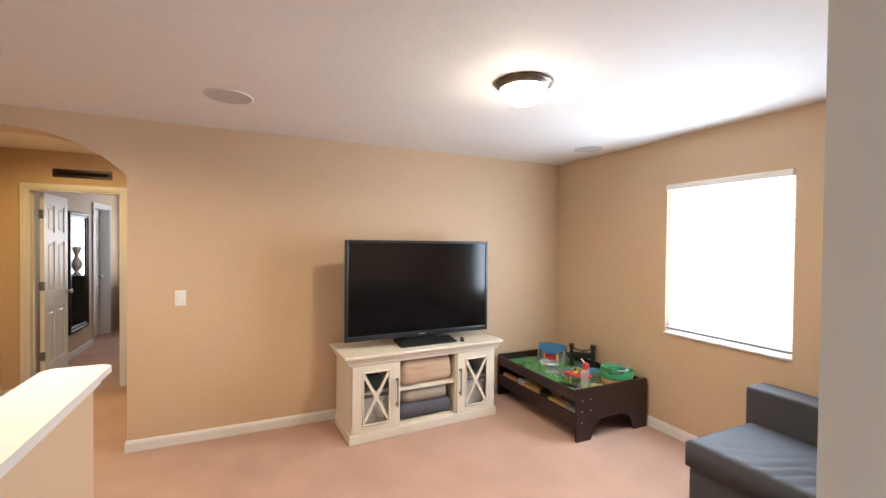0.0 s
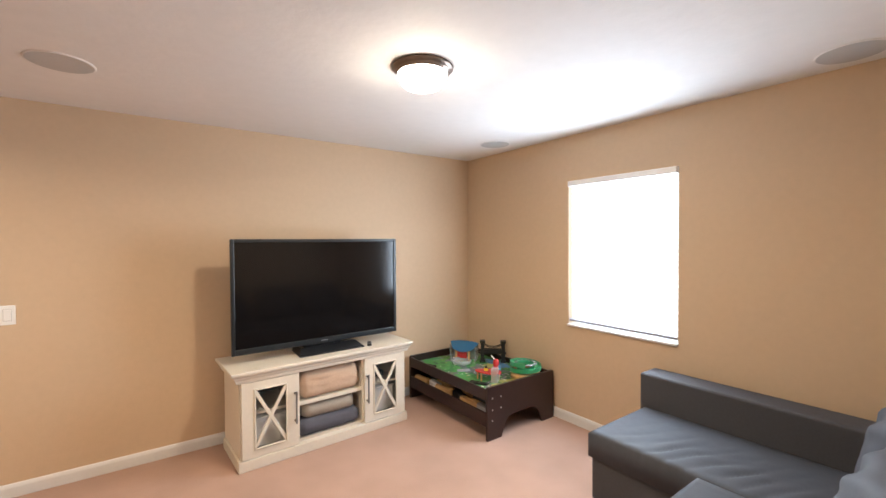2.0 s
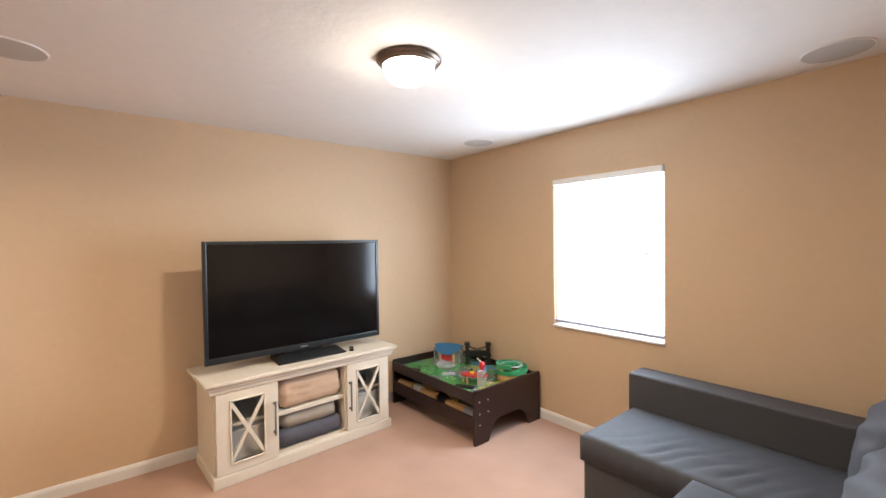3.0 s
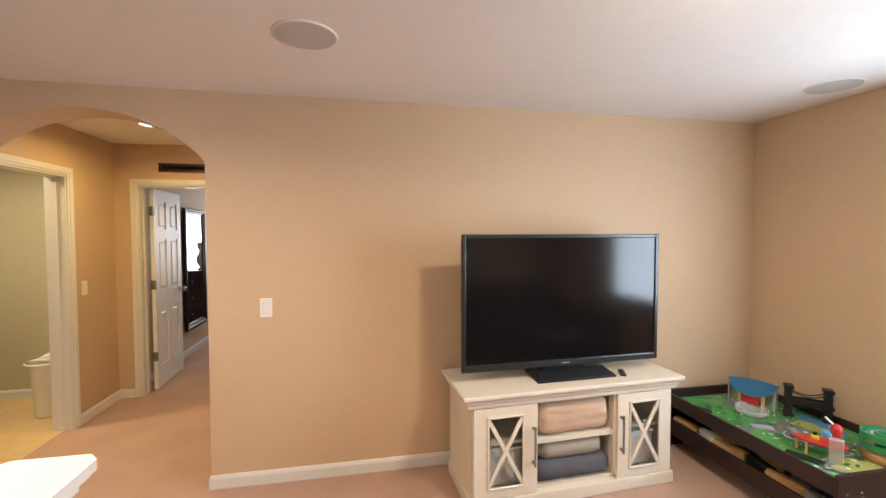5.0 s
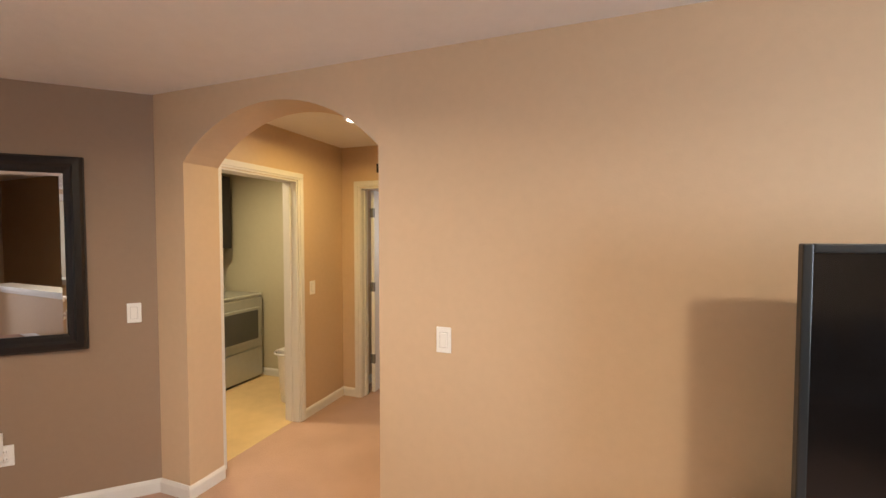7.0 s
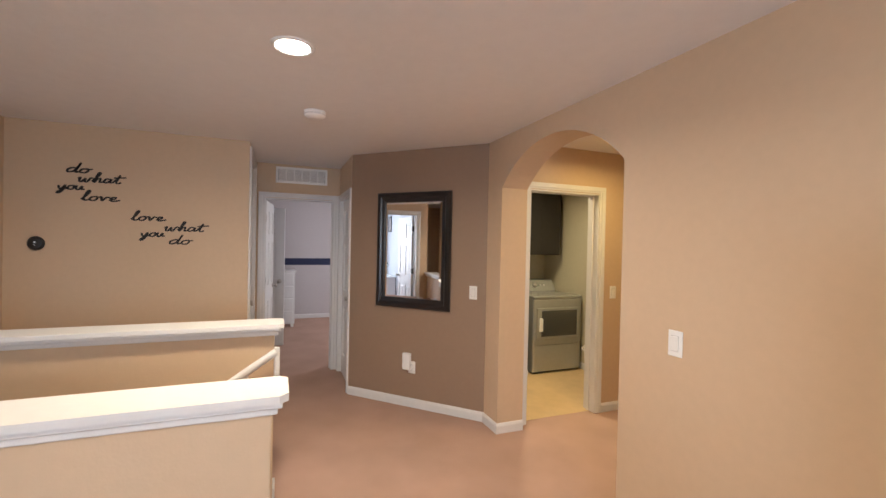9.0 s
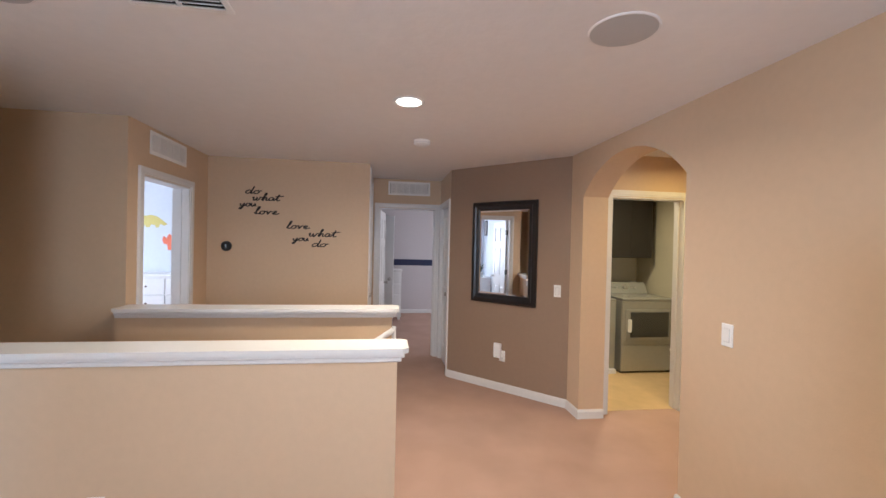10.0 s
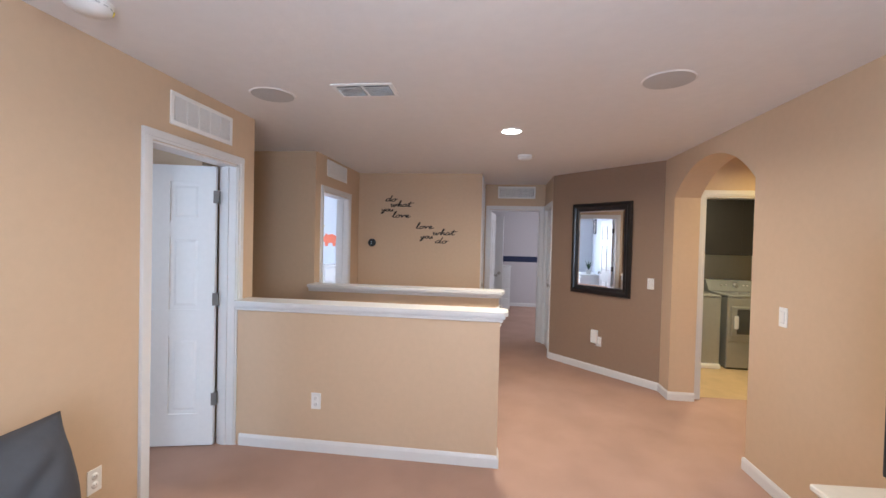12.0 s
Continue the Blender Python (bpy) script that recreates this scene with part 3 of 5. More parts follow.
def window(name, place, turn, width, bottom, top, label, depth=0.16):
    """A sash window in an outside wall: local x along the wall, y outwards from the room face."""
    ob = empty(name, place, turn)
    w = width / 2
    for side in (-1, 1):
        part("frame", cube(min(side * w, side * (w - 0.05)), max(side * w, side * (w - 0.05)), depth - 0.06, depth - 0.01, bottom, top), TRIM, ob)
    part("frame", cube(-w + 0.05, w - 0.05, depth - 0.06, depth - 0.01, bottom, bottom + 0.05), TRIM, ob)
    part("frame", cube(-w + 0.05, w - 0.05, depth - 0.06, depth - 0.01, top - 0.05, top), TRIM, ob)
    mid = (bottom + top) / 2
    part("meeting_rail", cube(-w + 0.05, w - 0.05, depth - 0.055, depth - 0.015, mid - 0.02, mid + 0.02), TRIM, ob)
    for a, b in ((bottom + 0.05, mid - 0.02), (mid + 0.02, top - 0.05)):
        pane = part("pane", cube(-w + 0.05, w - 0.05, depth - 0.038, depth - 0.032, a, b), GLASS, ob)
        pane.visible_shadow = False
    return tagged(ob, label, "window", kind="structure")


window("window_1", (3.03, 2.12, 0), -90, 0.89, 0.845, 2.045, "white sash window behind a closed shade")
window("window_2", (-3.7, -2.86, 0), 180, 1.2, 0.9, 2.1, "white sash window in a bedroom", 0.12)
window("window_3", (2.93, -1.6, 0), -90, 1.2, 0.9, 2.1, "white sash window in a bedroom", 0.12)
window("window_4", (-6.4, 5.36, 0), 0, 1.2, 0.9, 2.1, "white sash window in a bedroom", 0.12)
window("window_5", (-1.1, 9.36, 0), 0, 1.3, 0.9, 2.1, "white sash window in a bedroom", 0.12)
structure("sill", cube(3.006, 3.185, 1.672, 2.568, 0.824, 0.843, 0.006), MARBLE, "white cultured-marble window sill", "window sill")


def shade():
    ob = empty("window_shade", (3.06, 2.12, 0.855))
    part("headrail", cube(-0.055, 0.02, -0.442, 0.442, 1.140, 1.188, 0.008), PLASTIC, ob, "white headrail")
    bm = bmesh.new()
    n = 60
    rows = []
    for i in range(n + 1):
        z = 0.028 + (1.14 - 0.028) * i / n
        x = 0.004 + (0.006 if i % 2 else -0.006)
        rows.append([bm.verts.new((x, y, z)) for y in (-0.437, 0.437)])
    for a, b in zip(rows, rows[1:]):
        bm.faces.new((a[0], a[1], b[1], b[0]))
    out = bmesh.ops.extrude_face_region(bm, geom=bm.faces[:])
    bmesh.ops.translate(bm, vec=(0.004, 0, 0), verts=[v for v in out["geom"] if isinstance(v, bmesh.types.BMVert)])
    bmesh.ops.recalc_face_normals(bm, faces=bm.faces)
    part("pleated_fabric", bm, BLIND, ob)
    # White rail given a grey colour for its backlit, shaded look.
    part("bottom_rail", cube(-0.032, 0.02, -0.440, 0.440, 0.010, 0.030, 0.006), GREYTOY, ob, "white bottom rail, greyed as if backlit")
    bm = bmesh.new()
    rod(bm, (-0.045, -0.33, 0.60), (-0.045, -0.33, 1.14), 0.0012, 6)
    part("cord", bm, PLASTIC, ob)
    part("cord_tab", moved(lathe([(0.0, 0), (0.006, 0.002), (0.004, 0.03), (0.0, 0.032)], 10), Matrix.Translation((-0.045, -0.33, 0.572))), GREYTOY, ob, "small cord weight")
    tagged(ob, "closed white cellular shade glowing with daylight", "window shade")


shade()


# ---- loft: media console, television, play table, sofa ----
CONSOLE = (1.254, 3.605, 0, 3.0)


def in_console(x, y, z):
    """A place given from the console's own centre."""
    p = pose(*CONSOLE[:3], 0, 0, CONSOLE[3]) @ Vector((x, y, z))
    return (p.x, p.y, p.z)


def media_console():
    ob = empty("media_console", CONSOLE[:3], CONSOLE[3])
    w, d0, d1, top = 0.658, -0.20, 0.25, 0.685   # half width, front, back, height
    part("side_panel", cube(-w, -w + 0.03, d0, d1, 0.0, 0.64), CREAM, ob)
    part("side_panel", cube(w - 0.03, w, d0, d1, 0.0, 0.64), CREAM, ob)
    # Near-black so that the inside looks dark behind the glass doors.
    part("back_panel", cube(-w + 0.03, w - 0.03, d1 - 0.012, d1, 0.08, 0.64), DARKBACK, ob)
    part("bottom_panel", cube(-w + 0.03, w - 0.03, d0 + 0.02, d1 - 0.012, 0.075, 0.095), CREAM_IN, ob)
    for x in (-0.265, 0.265):
        part("divider", cube(x - 0.012, x + 0.012, d0 + 0.002, d1 - 0.012, 0.095, 0.64), CREAM, ob)
    part("shelf", cube(-0.253, 0.253, d0 + 0.01, d1 - 0.012, 0.345, 0.372), CREAM, ob)
    for s in (-1, 1):
        part("shelf", cube(s * 0.4485 - 0.1705, s * 0.4485 + 0.1705, d0 + 0.05, d1 - 0.012, 0.345, 0.365), CREAM, ob)
    part("plinth", cube(-w - 0.014, w + 0.014, d0 - 0.026, d1, 0.0, 0.075, 0.006), CREAM, ob)
    part("face_rail", cube(-w + 0.03, w - 0.03, d0, d0 + 0.02, 0.60, 0.64), CREAM, ob)
    prof = [(0.0, 0.600), (0.022, 0.602), (0.026, 0.614), (0.026, 0.622), (0.036, 0.636), (0.036, 0.644), (0.048, 0.655), (0.048, 0.661), (0.0, 0.661)]
    bm = bmesh.new()
    loops = []
    for o, z in prof:
        loops.append([bm.verts.new(p) for p in ((-w - o, d1, z), (-w - o, d0 - o, z), (w + o, d0 - o, z), (w + o, d1, z))])
    for a, b in zip(loops, loops[1:]):
        for i in range(3):
            bm.faces.new((a[i], a[i + 1], b[i + 1], b[i]))
    bmesh.ops.recalc_face_normals(bm, faces=bm.faces)
    part("cornice", bm, CREAM, ob, "stepped crown moulding")
    part("top", cube(-w - 0.06, w + 0.06, d0 - 0.06, d1, 0.662, top, 0.004, 1), CREAM, ob)
    for s in (-1, 1):
        x0, x1 = (-0.6485, -0.268) if s < 0 else (0.268, 0.6485)
        y0, y1 = d0 - 0.020, d0 - 0.001
        z0, z1 = 0.080, 0.598
        leaf = part("door", cube(x0, x0 + 0.078, y0, y1, z0, z1), CREAM, ob, "glazed door with a crossed lattice")
        bm = bmesh.new()
        box(bm, x1 - 0.078, x1, y0, y1, z0, z1)
        box(bm, x0 + 0.078, x1 - 0.078, y0, y1, z0, z0 + 0.05)
        box(bm, x0 + 0.078, x1 - 0.078, y0, y1, z1 - 0.05, z1)
        part("door_rail", bm, CREAM, leaf)
        gx0, gx1, gz0, gz1 = x0 + 0.078, x1 - 0.078, z0 + 0.05, z1 - 0.05
        bm = bmesh.new()
        for a, b, e, f in ((gx0, gx0 + 0.012, gz0, gz1), (gx1 - 0.012, gx1, gz0, gz1), (gx0 + 0.012, gx1 - 0.012, gz0, gz0 + 0.012), (gx0 + 0.012, gx1 - 0.012, gz1 - 0.012, gz1)):
            box(bm, a, b, y0 - 0.008, y0 + 0.004, e, f, 0.003, 1)
        part("bead", bm, CREAM, leaf)
        part("glass", cube(gx0, gx1, y1 - 0.008, y1 - 0.004, gz0, gz1), GLASS, leaf)
        for q in (-1, 1):
            bm = bmesh.new()
            mx, mz = (gx0 + gx1) / 2, (gz0 + gz1) / 2
            length = math.hypot(gx1 - gx0, gz1 - gz0) - 0.02
            box(bm, -length / 2, length / 2, -0.007 - q * 0.0008, 0.007 - q * 0.0008, -0.012, 0.012, 0.003, 1)
            ang = math.degrees(math.atan2(gz1 - gz0, gx1 - gx0)) * q
            moved(bm, Matrix.Translation((mx, y0 + 0.006, mz)) @ pose(0, 0, 0, 0, -ang, 0))
            part("lattice_bar", bm, CREAM, leaf)
        hx = x1 - 0.022 if s < 0 else x0 + 0.022
        bm = bmesh.new()
        rod(bm, (hx, y0 - 0.028, 0.245), (hx, y0 - 0.028, 0.475), 0.0065)
        for z in (0.262, 0.458):
            rod(bm, (hx, y0, z), (hx, y0 - 0.028, z), 0.009)
        part("handle", bm, HINGE, leaf, "dark pewter bar handle")
    tagged(ob, "cream painted media console with crossed-lattice glass doors", "tv stand")


media_console()


def soft_block(x, y, z, seed, wave=0.012, cuts=5, round_=0.03):
    """A folded soft thing, with rounded and slightly wavy sides, resting on z 0."""
    bm = bmesh.new()
    box(bm, -x / 2, x / 2, -y / 2, y / 2, 0, z, round_, 3)
    bmesh.ops.subdivide_edges(bm, edges=[e for e in bm.edges if e.calc_length() > 0.06], cuts=cuts, use_grid_fill=True)
    for v in bm.verts:
        n = noise.noise(v.co * 9 + Vector((seed * 7.3, seed, 0)))
        m = noise.noise(v.co * 22 + Vector((seed, 3, seed)))
        k = min(v.co.z / 0.03, 1.0)
        v.co += Vector((n * wave, m * wave, (n * 0.7 + m * 0.5) * wave)) * k
        v.co.z = max(v.co.z, 0)
    return bm


def blanket(name, place, size, mat, label, seed, layers=3):
    ob = empty(name, in_console(*place), CONSOLE[3])
    h = size[2] / layers
    for i in range(layers):
        g = 1 - 0.03 * ((i * 7 + seed) % 3)
        bm = soft_block(size[0] * g, size[1] * g, h * 1.06, seed + i * 3, 0.014, 7, min(0.058, h * 0.46))
        moved(bm, Matrix.Translation((0.008 * ((i + seed) % 3 - 1), 0, h * i)))
        part("fold", bm, mat, ob, smooth=True)
    return tagged(ob, label, "blanket")


blanket("folded_blanket", (0.0, -0.01, 0.372), (0.500, 0.37, 0.205), BEIGE_CLOTH, "folded beige blanket on the console's middle shelf", 1, 1)
blanket("folded_blanket", (-0.012, -0.005, 0.212), (0.46, 0.36, 0.118), SAND_CLOTH, "folded grey-beige blanket on top of a dark grey one", 2, 1)
blanket("folded_blanket", (0.0, 0.0, 0.095), (0.505, 0.38, 0.118), GREY_CLOTH, "folded dark grey blanket on the console's bottom shelf", 3, 1)


def storage_bin(x):
    ob = empty("storage_bin", in_console(x, 0.02, 0.095), CONSOLE[3])
    part("body", soft_block(0.27, 0.34, 0.225, 5, 0.006), WHITE_CLOTH, ob, smooth=True)
    part("rim", cube(-0.137, 0.137, -0.172, 0.172, 0.205, 0.222, 0.006), WHITE_CLOTH, ob)
    tagged(ob, "white fabric storage bin inside the console", "storage bin", group="console bins")


storage_bin(-0.45)
storage_bin(0.45)


def media_player():
    ob = empty("media_player", in_console(0.45, 0.04, 0.365), CONSOLE[3])
    part("case", cube(-0.10, 0.10, -0.08, 0.08, 0.004, 0.05, 0.006), DARKPLASTIC, ob)
    for s in (-0.08, 0.08):
        part("foot", cube(s - 0.01, s + 0.01, -0.06, 0.06, 0, 0.005), DARKPLASTIC, ob)
    tagged(ob, "black media player on the console's inner shelf", "media player")


media_player()


def television():
    ob = empty("television", (1.252, 3.548, 0.685), 2.0)
    w, z0, z1 = 0.664, 0.066, 0.882
    bez = 0.024
    part("back_shell", cube(-w + 0.01, w - 0.01, 0.0, 0.035, z0 + 0.01, z1 - 0.01, 0.006), TVBLACK, ob)
    part("rear_housing", cube(-0.42, 0.42, 0.035, 0.085, z0 + 0.08, z1 - 0.22, 0.02), TVBLACK, ob)
    for s in (-1, 1):
        a, b = sorted((s * w, s * (w - bez)))
        part("bezel", cube(a, b, -0.018, 0.012, z0, z1, 0.004), TVFRAME, ob)
    part("bezel", cube(-w + bez, w - bez, -0.018, 0.012, z1 - bez, z1, 0.004), TVFRAME, ob)
    part("bezel", cube(-w + bez, w - bez, -0.020, 0.012, z0, z0 + 0.042, 0.006), TVFRAME, ob)
    part("screen", cube(-w + bez, w - bez, -0.010, -0.004, z0 + 0.042, z1 - bez), SCREEN, ob, "dark glossy screen, switched off")
    part("logo", cube(-0.028, 0.028, -0.0215, -0.019, z0 + 0.018, z0 + 0.025), GREYTOY, ob)
    part("neck", cube(-0.15, 0.15, 0.0, 0.05, 0.03, z0 + 0.08, 0.008), TVBLACK, ob)
    bm = bmesh.new()
    low = [bm.verts.new(p) for p in ((-0.225, -0.105, 0), (0.305, -0.105, 0), (0.285, 0.13, 0), (-0.205, 0.13, 0))]
    high = [bm.verts.new(p) for p in ((-0.222, -0.103, 0.014), (0.302, -0.103, 0.014), (0.265, -0.01, 0.050), (-0.185, -0.01, 0.050))]
    back = [bm.verts.new(p) for p in ((0.285, 0.128, 0.030), (-0.205, 0.128, 0.030))]
    for q in ((low[3], low[2], low[1], low[0]), (low[0], low[1], high[1], high[0]), tuple(high), (high[3], high[2], back[0], back[1]), (low[2], low[3], back[1], back[0]), (low[1], low[2], back[0], high[2], high[1]), (low[3], low[0], high[0], high[3], back[1])):
        bm.faces.new(q)
    bmesh.ops.recalc_face_normals(bm, faces=bm.faces)
    bmesh.ops.bevel(bm, geom=bm.edges[:], offset=0.004, segments=2, affect="EDGES")
    part("base", bm, TVBLACK, ob, "glossy black wedge-shaped base")
    tagged(ob, "large flat-screen television with slate frame, switched off", "television")


television()


def remote():
    ob = empty("remote_control", (1.625, 3.50, 0.685), -25)
    part("case", cube(-0.018, 0.018, -0.055, 0.055, 0, 0.016, 0.006), TVBLACK, ob)
    for i in range(5):
        part("button", cube(-0.010, 0.010, -0.04 + i * 0.018, -0.030 + i * 0.018, 0.0155, 0.018), DARKPLASTIC, ob)
    tagged(ob, "small black remote control beside the television base", "remote control")


remote()


def play_table():
    ob = empty("play_table", (2.61, 3.275, 0))
    w, d = 0.385, 0.575     # half sizes
    t = 0.022

    def end_board(y):
        # end board with a flat-topped arch between its legs
        pts = [(-w, 0), (-w + 0.145, 0), (-w + 0.165, 0.05), (-w + 0.185, 0.10), (-w + 0.225, 0.140), (-w + 0.28, 0.157), (w - 0.28, 0.157), (w - 0.225, 0.140), (w - 0.185, 0.10), (w - 0.165, 0.05), (w - 0.145, 0), (w, 0), (w, 0.400), (w - 0.012, 0.415), (-w + 0.012, 0.415), (-w, 0.400)]
        return moved(prism(pts, t), Matrix.Translation((0, y, 0)))
    part("end_board", end_board(-d), ESPRESSO, ob)
    part("end_board", end_board(d - t), ESPRESSO, ob)
    for s in (-1, 1):
        a, b = sorted((s * w, s * (w - 0.018)))
        part("side_rail", cube(a, b, -d + t, d - t, 0.310, 0.400, 0.003, 1), ESPRESSO, ob)
        part("lower_rail", cube(a, b, -d + t, d - t, 0.105, 0.215, 0.003, 1), ESPRESSO, ob)
    part("play_board", cube(-w + 0.018, w - 0.018, -d + t, d - t, 0.335, 0.351), PLAY, ob, "printed green play board with roads")
    part("storage_tray", cube(-w + 0.018, w - 0.018, -d + t, d - t, 0.150, 0.165), ESPRESSO, ob)
    for x in (-w + 0.05, -w + 0.14):
        for z in (0.325, 0.235, 0.15):
            if x > -w + 0.1 and z < 0.2:
                continue
            part("bolt", moved(lathe([(0, 0), (0.006, 0), (0.005, 0.003), (0, 0.004)], 10), Matrix.Translation((x, -d, z)) @ pose(0, 0, 0, 90, 0, 0)), NICKEL, ob)
    tagged(ob, "low espresso wooden train play table with a printed top", "play table")


play_table()
TABLE = 0.351


def toy_station():
    ob = empty("toy_station", (2.69, 3.575, TABLE), -58)
    bm = bmesh.new()
    for x in (-0.135, 0.127):
        box(bm, x, x + 0.008, -0.03, 0.07, 0, 0.15)
    box(bm, -0.127, 0.127, 0.062, 0.07, 0, 0.17)
    part("wall", bm, CLEARTOY, ob, "clear plastic walls")
    bm = bmesh.new()
    n = 14
    top, low = [], []
    for i in range(n + 1):
        u = 2 * i / n - 1
        low.append(bm.verts.new((u * 0.108, -0.060 + 0.03 * u * u, 0.096 + 0.028 * u * u)))
        top.append(bm.verts.new((u * 0.150, 0.055 - 0.02 * u * u, 0.182 - 0.012 * u * u)))
    for i in range(n):
        bm.faces.new((low[i], low[i + 1], top[i + 1], top[i]))
    out = bmesh.ops.extrude_face_region(bm, geom=bm.faces[:])
    bmesh.ops.translate(bm, vec=(0, 0.012, 0.002), verts=[v for v in out["geom"] if isinstance(v, bmesh.types.BMVert)])
    bmesh.ops.recalc_face_normals(bm, faces=bm.faces)
    part("canopy", bm, BLUE, ob, "curved blue plastic canopy")
    part("door", cube(-0.055, 0.045, -0.030, -0.020, 0.03, 0.115, 0.003), RED, ob, "red plastic door")
    part("post", cube(-0.075, -0.058, -0.034, -0.018, 0.0, 0.115), TANTOY, ob)
    part("post", cube(0.060, 0.077, -0.034, -0.018, 0.0, 0.115), TANTOY, ob)
    part("platform", moved(lathe([(0, 0.018), (0.085, 0.018), (0.094, 0.040), (0.100, 0.040), (0.098, 0.0), (0, 0.0)], 28), Matrix.Translation((0.02, -0.11, 0))), CLEARTOY, ob, "clear round turntable")
    tagged(ob, "toy train station with a curved blue canopy on the play table", "toy")


def toy_bridge():
    ob = empty("toy_bridge", (2.88, 3.35, TABLE), -42)
    for s in (-1, 1):
        tower = part("tower", cube(s * 0.10 - 0.026, s * 0.10 + 0.026, -0.03, 0.03, 0, 0.025, 0.003), BLACKTOY, ob)
        bm = bmesh.new()
        for q in (-1, 1):
            box(bm, s * 0.10 - 0.018, s * 0.10 + 0.018, q * 0.02 - 0.008, q * 0.02 + 0.008, 0.025, 0.19)
        for z in (0.07, 0.12, 0.165):
            box(bm, s * 0.10 - 0.016, s * 0.10 + 0.016, -0.02, 0.02, z, z + 0.016)
        part("pier", bm, BLACKTOY, tower)
        part("cap", cube(s * 0.10 - 0.026, s * 0.10 + 0.026, -0.034, 0.034, 0.19, 0.214, 0.004), BLACKTOY, tower)
    for q in (-1, 1):
        bm = bmesh.new()
        pts = [(-0.1 + 0.2 * i / 8, q * 0.024, 0.15 + 0.035 * abs(i / 4 - 1) ** 2) for i in range(9)]
        for a, b in zip(pts, pts[1:]):
            rod(bm, a, b, 0.004, 8)
        part("cable", bm, BLACKTOY, ob)
        part("railing", cube(-0.1, 0.1, q * 0.026 - 0.004, q * 0.026 + 0.004, 0.10, 0.13), BLACKTOY, ob)
    part("deck", cube(-0.13, 0.13, -0.022, 0.022, 0.085, 0.10), BLACKTOY, ob)
    tagged(ob, "black toy suspension bridge with two towers", "toy")


def toy_crane():
    ob = empty("toy_port", (2.49, 2.985, TABLE), -56)
    deck = []
    for i in range(24):
        a = 2 * math.pi * i / 24
        deck.append((0.115 * math.cos(a), 0.062 * math.sin(a) * (1.0 + 0.25 * math.cos(a))))
    bm = bmesh.new()
    f = bm.faces.new([bm.verts.new((x, y, 0.068)) for x, y in deck])
    out = bmesh.ops.extrude_face_region(bm, geom=[f])
    bmesh.ops.translate(bm, vec=(0, 0, 0.010), verts=[v for v in out["geom"] if isinstance(v, bmesh.types.BMVert)])
    bmesh.ops.recalc_face_normals(bm, faces=bm.faces)
    part("deck", bm, RED, ob, "red plastic deck")
    for x, y in ((-0.095, 0.0), (-0.05, -0.045), (0.05, -0.05), (0.085, 0.03)):
        bm = bmesh.new()
        rod(bm, (x, y, 0), (x, y, 0.068), 0.007)
        part("pillar", bm, TANTOY, ob)
    tower = part("tower", cube(0.050, 0.085, -0.018, 0.016, 0.078, 0.136, 0.003), RED, ob)
    for i in range(3):
        part("rung", cube(0.048, 0.087, -0.022, -0.017, 0.020 + i * 0.022, 0.028 + i * 0.022), PLASTIC, tower)
    part("ladder_post", cube(0.050, 0.056, -0.022, -0.016, 0.0, 0.09), DARKPLASTIC, tower)
    part("ladder_post", cube(0.079, 0.085, -0.022, -0.016, 0.0, 0.09), DARKPLASTIC, tower)
    part("cab", moved(lathe([(0.024, 0), (0.027, 0.02), (0.022, 0.042), (0.010, 0.052), (0.0, 0.054)], 16), Matrix.Translation((0.068, 0.0, 0.135))), RED, ob, "red plastic cab")
    bm = bmesh.new()
    rod(bm, (0.068, 0, 0.170), (0.02, 0.03, 0.205), 0.005)
    part("boom", bm, PLASTIC, ob)
    part("lift_shaft", cube(0.040, 0.100, -0.075, -0.026, 0.0, 0.125, 0.004), CLEARTOY, ob, "clear plastic lift shaft")
    part("truck", cube(-0.035, 0.0, -0.018, 0.006, 0.078, 0.103, 0.006), YELLOWTOY, ob)
    part("driver_cab", cube(-0.028, -0.010, -0.014, 0.002, 0.102, 0.120, 0.004), BLACKTOY, ob)
    tagged(ob, "red toy crane port on wooden pillars", "toy")


def toy_tank():
    ob = empty("toy_water_tank", (2.66, 3.06, TABLE))
    part("tank", lathe([(0.0, 0), (0.034, 0), (0.036, 0.06), (0.028, 0.078), (0, 0.08)], 20), SKYBLUE, ob, "light blue plastic tank")
    bm = bmesh.new()
    rod(bm, (0, 0, 0.075), (0.0, 0.0, 0.11), 0.006)
    part("pipe", bm, GREYTOY, ob)
    tagged(ob, "light blue toy water tank", "toy")


toy_tank()


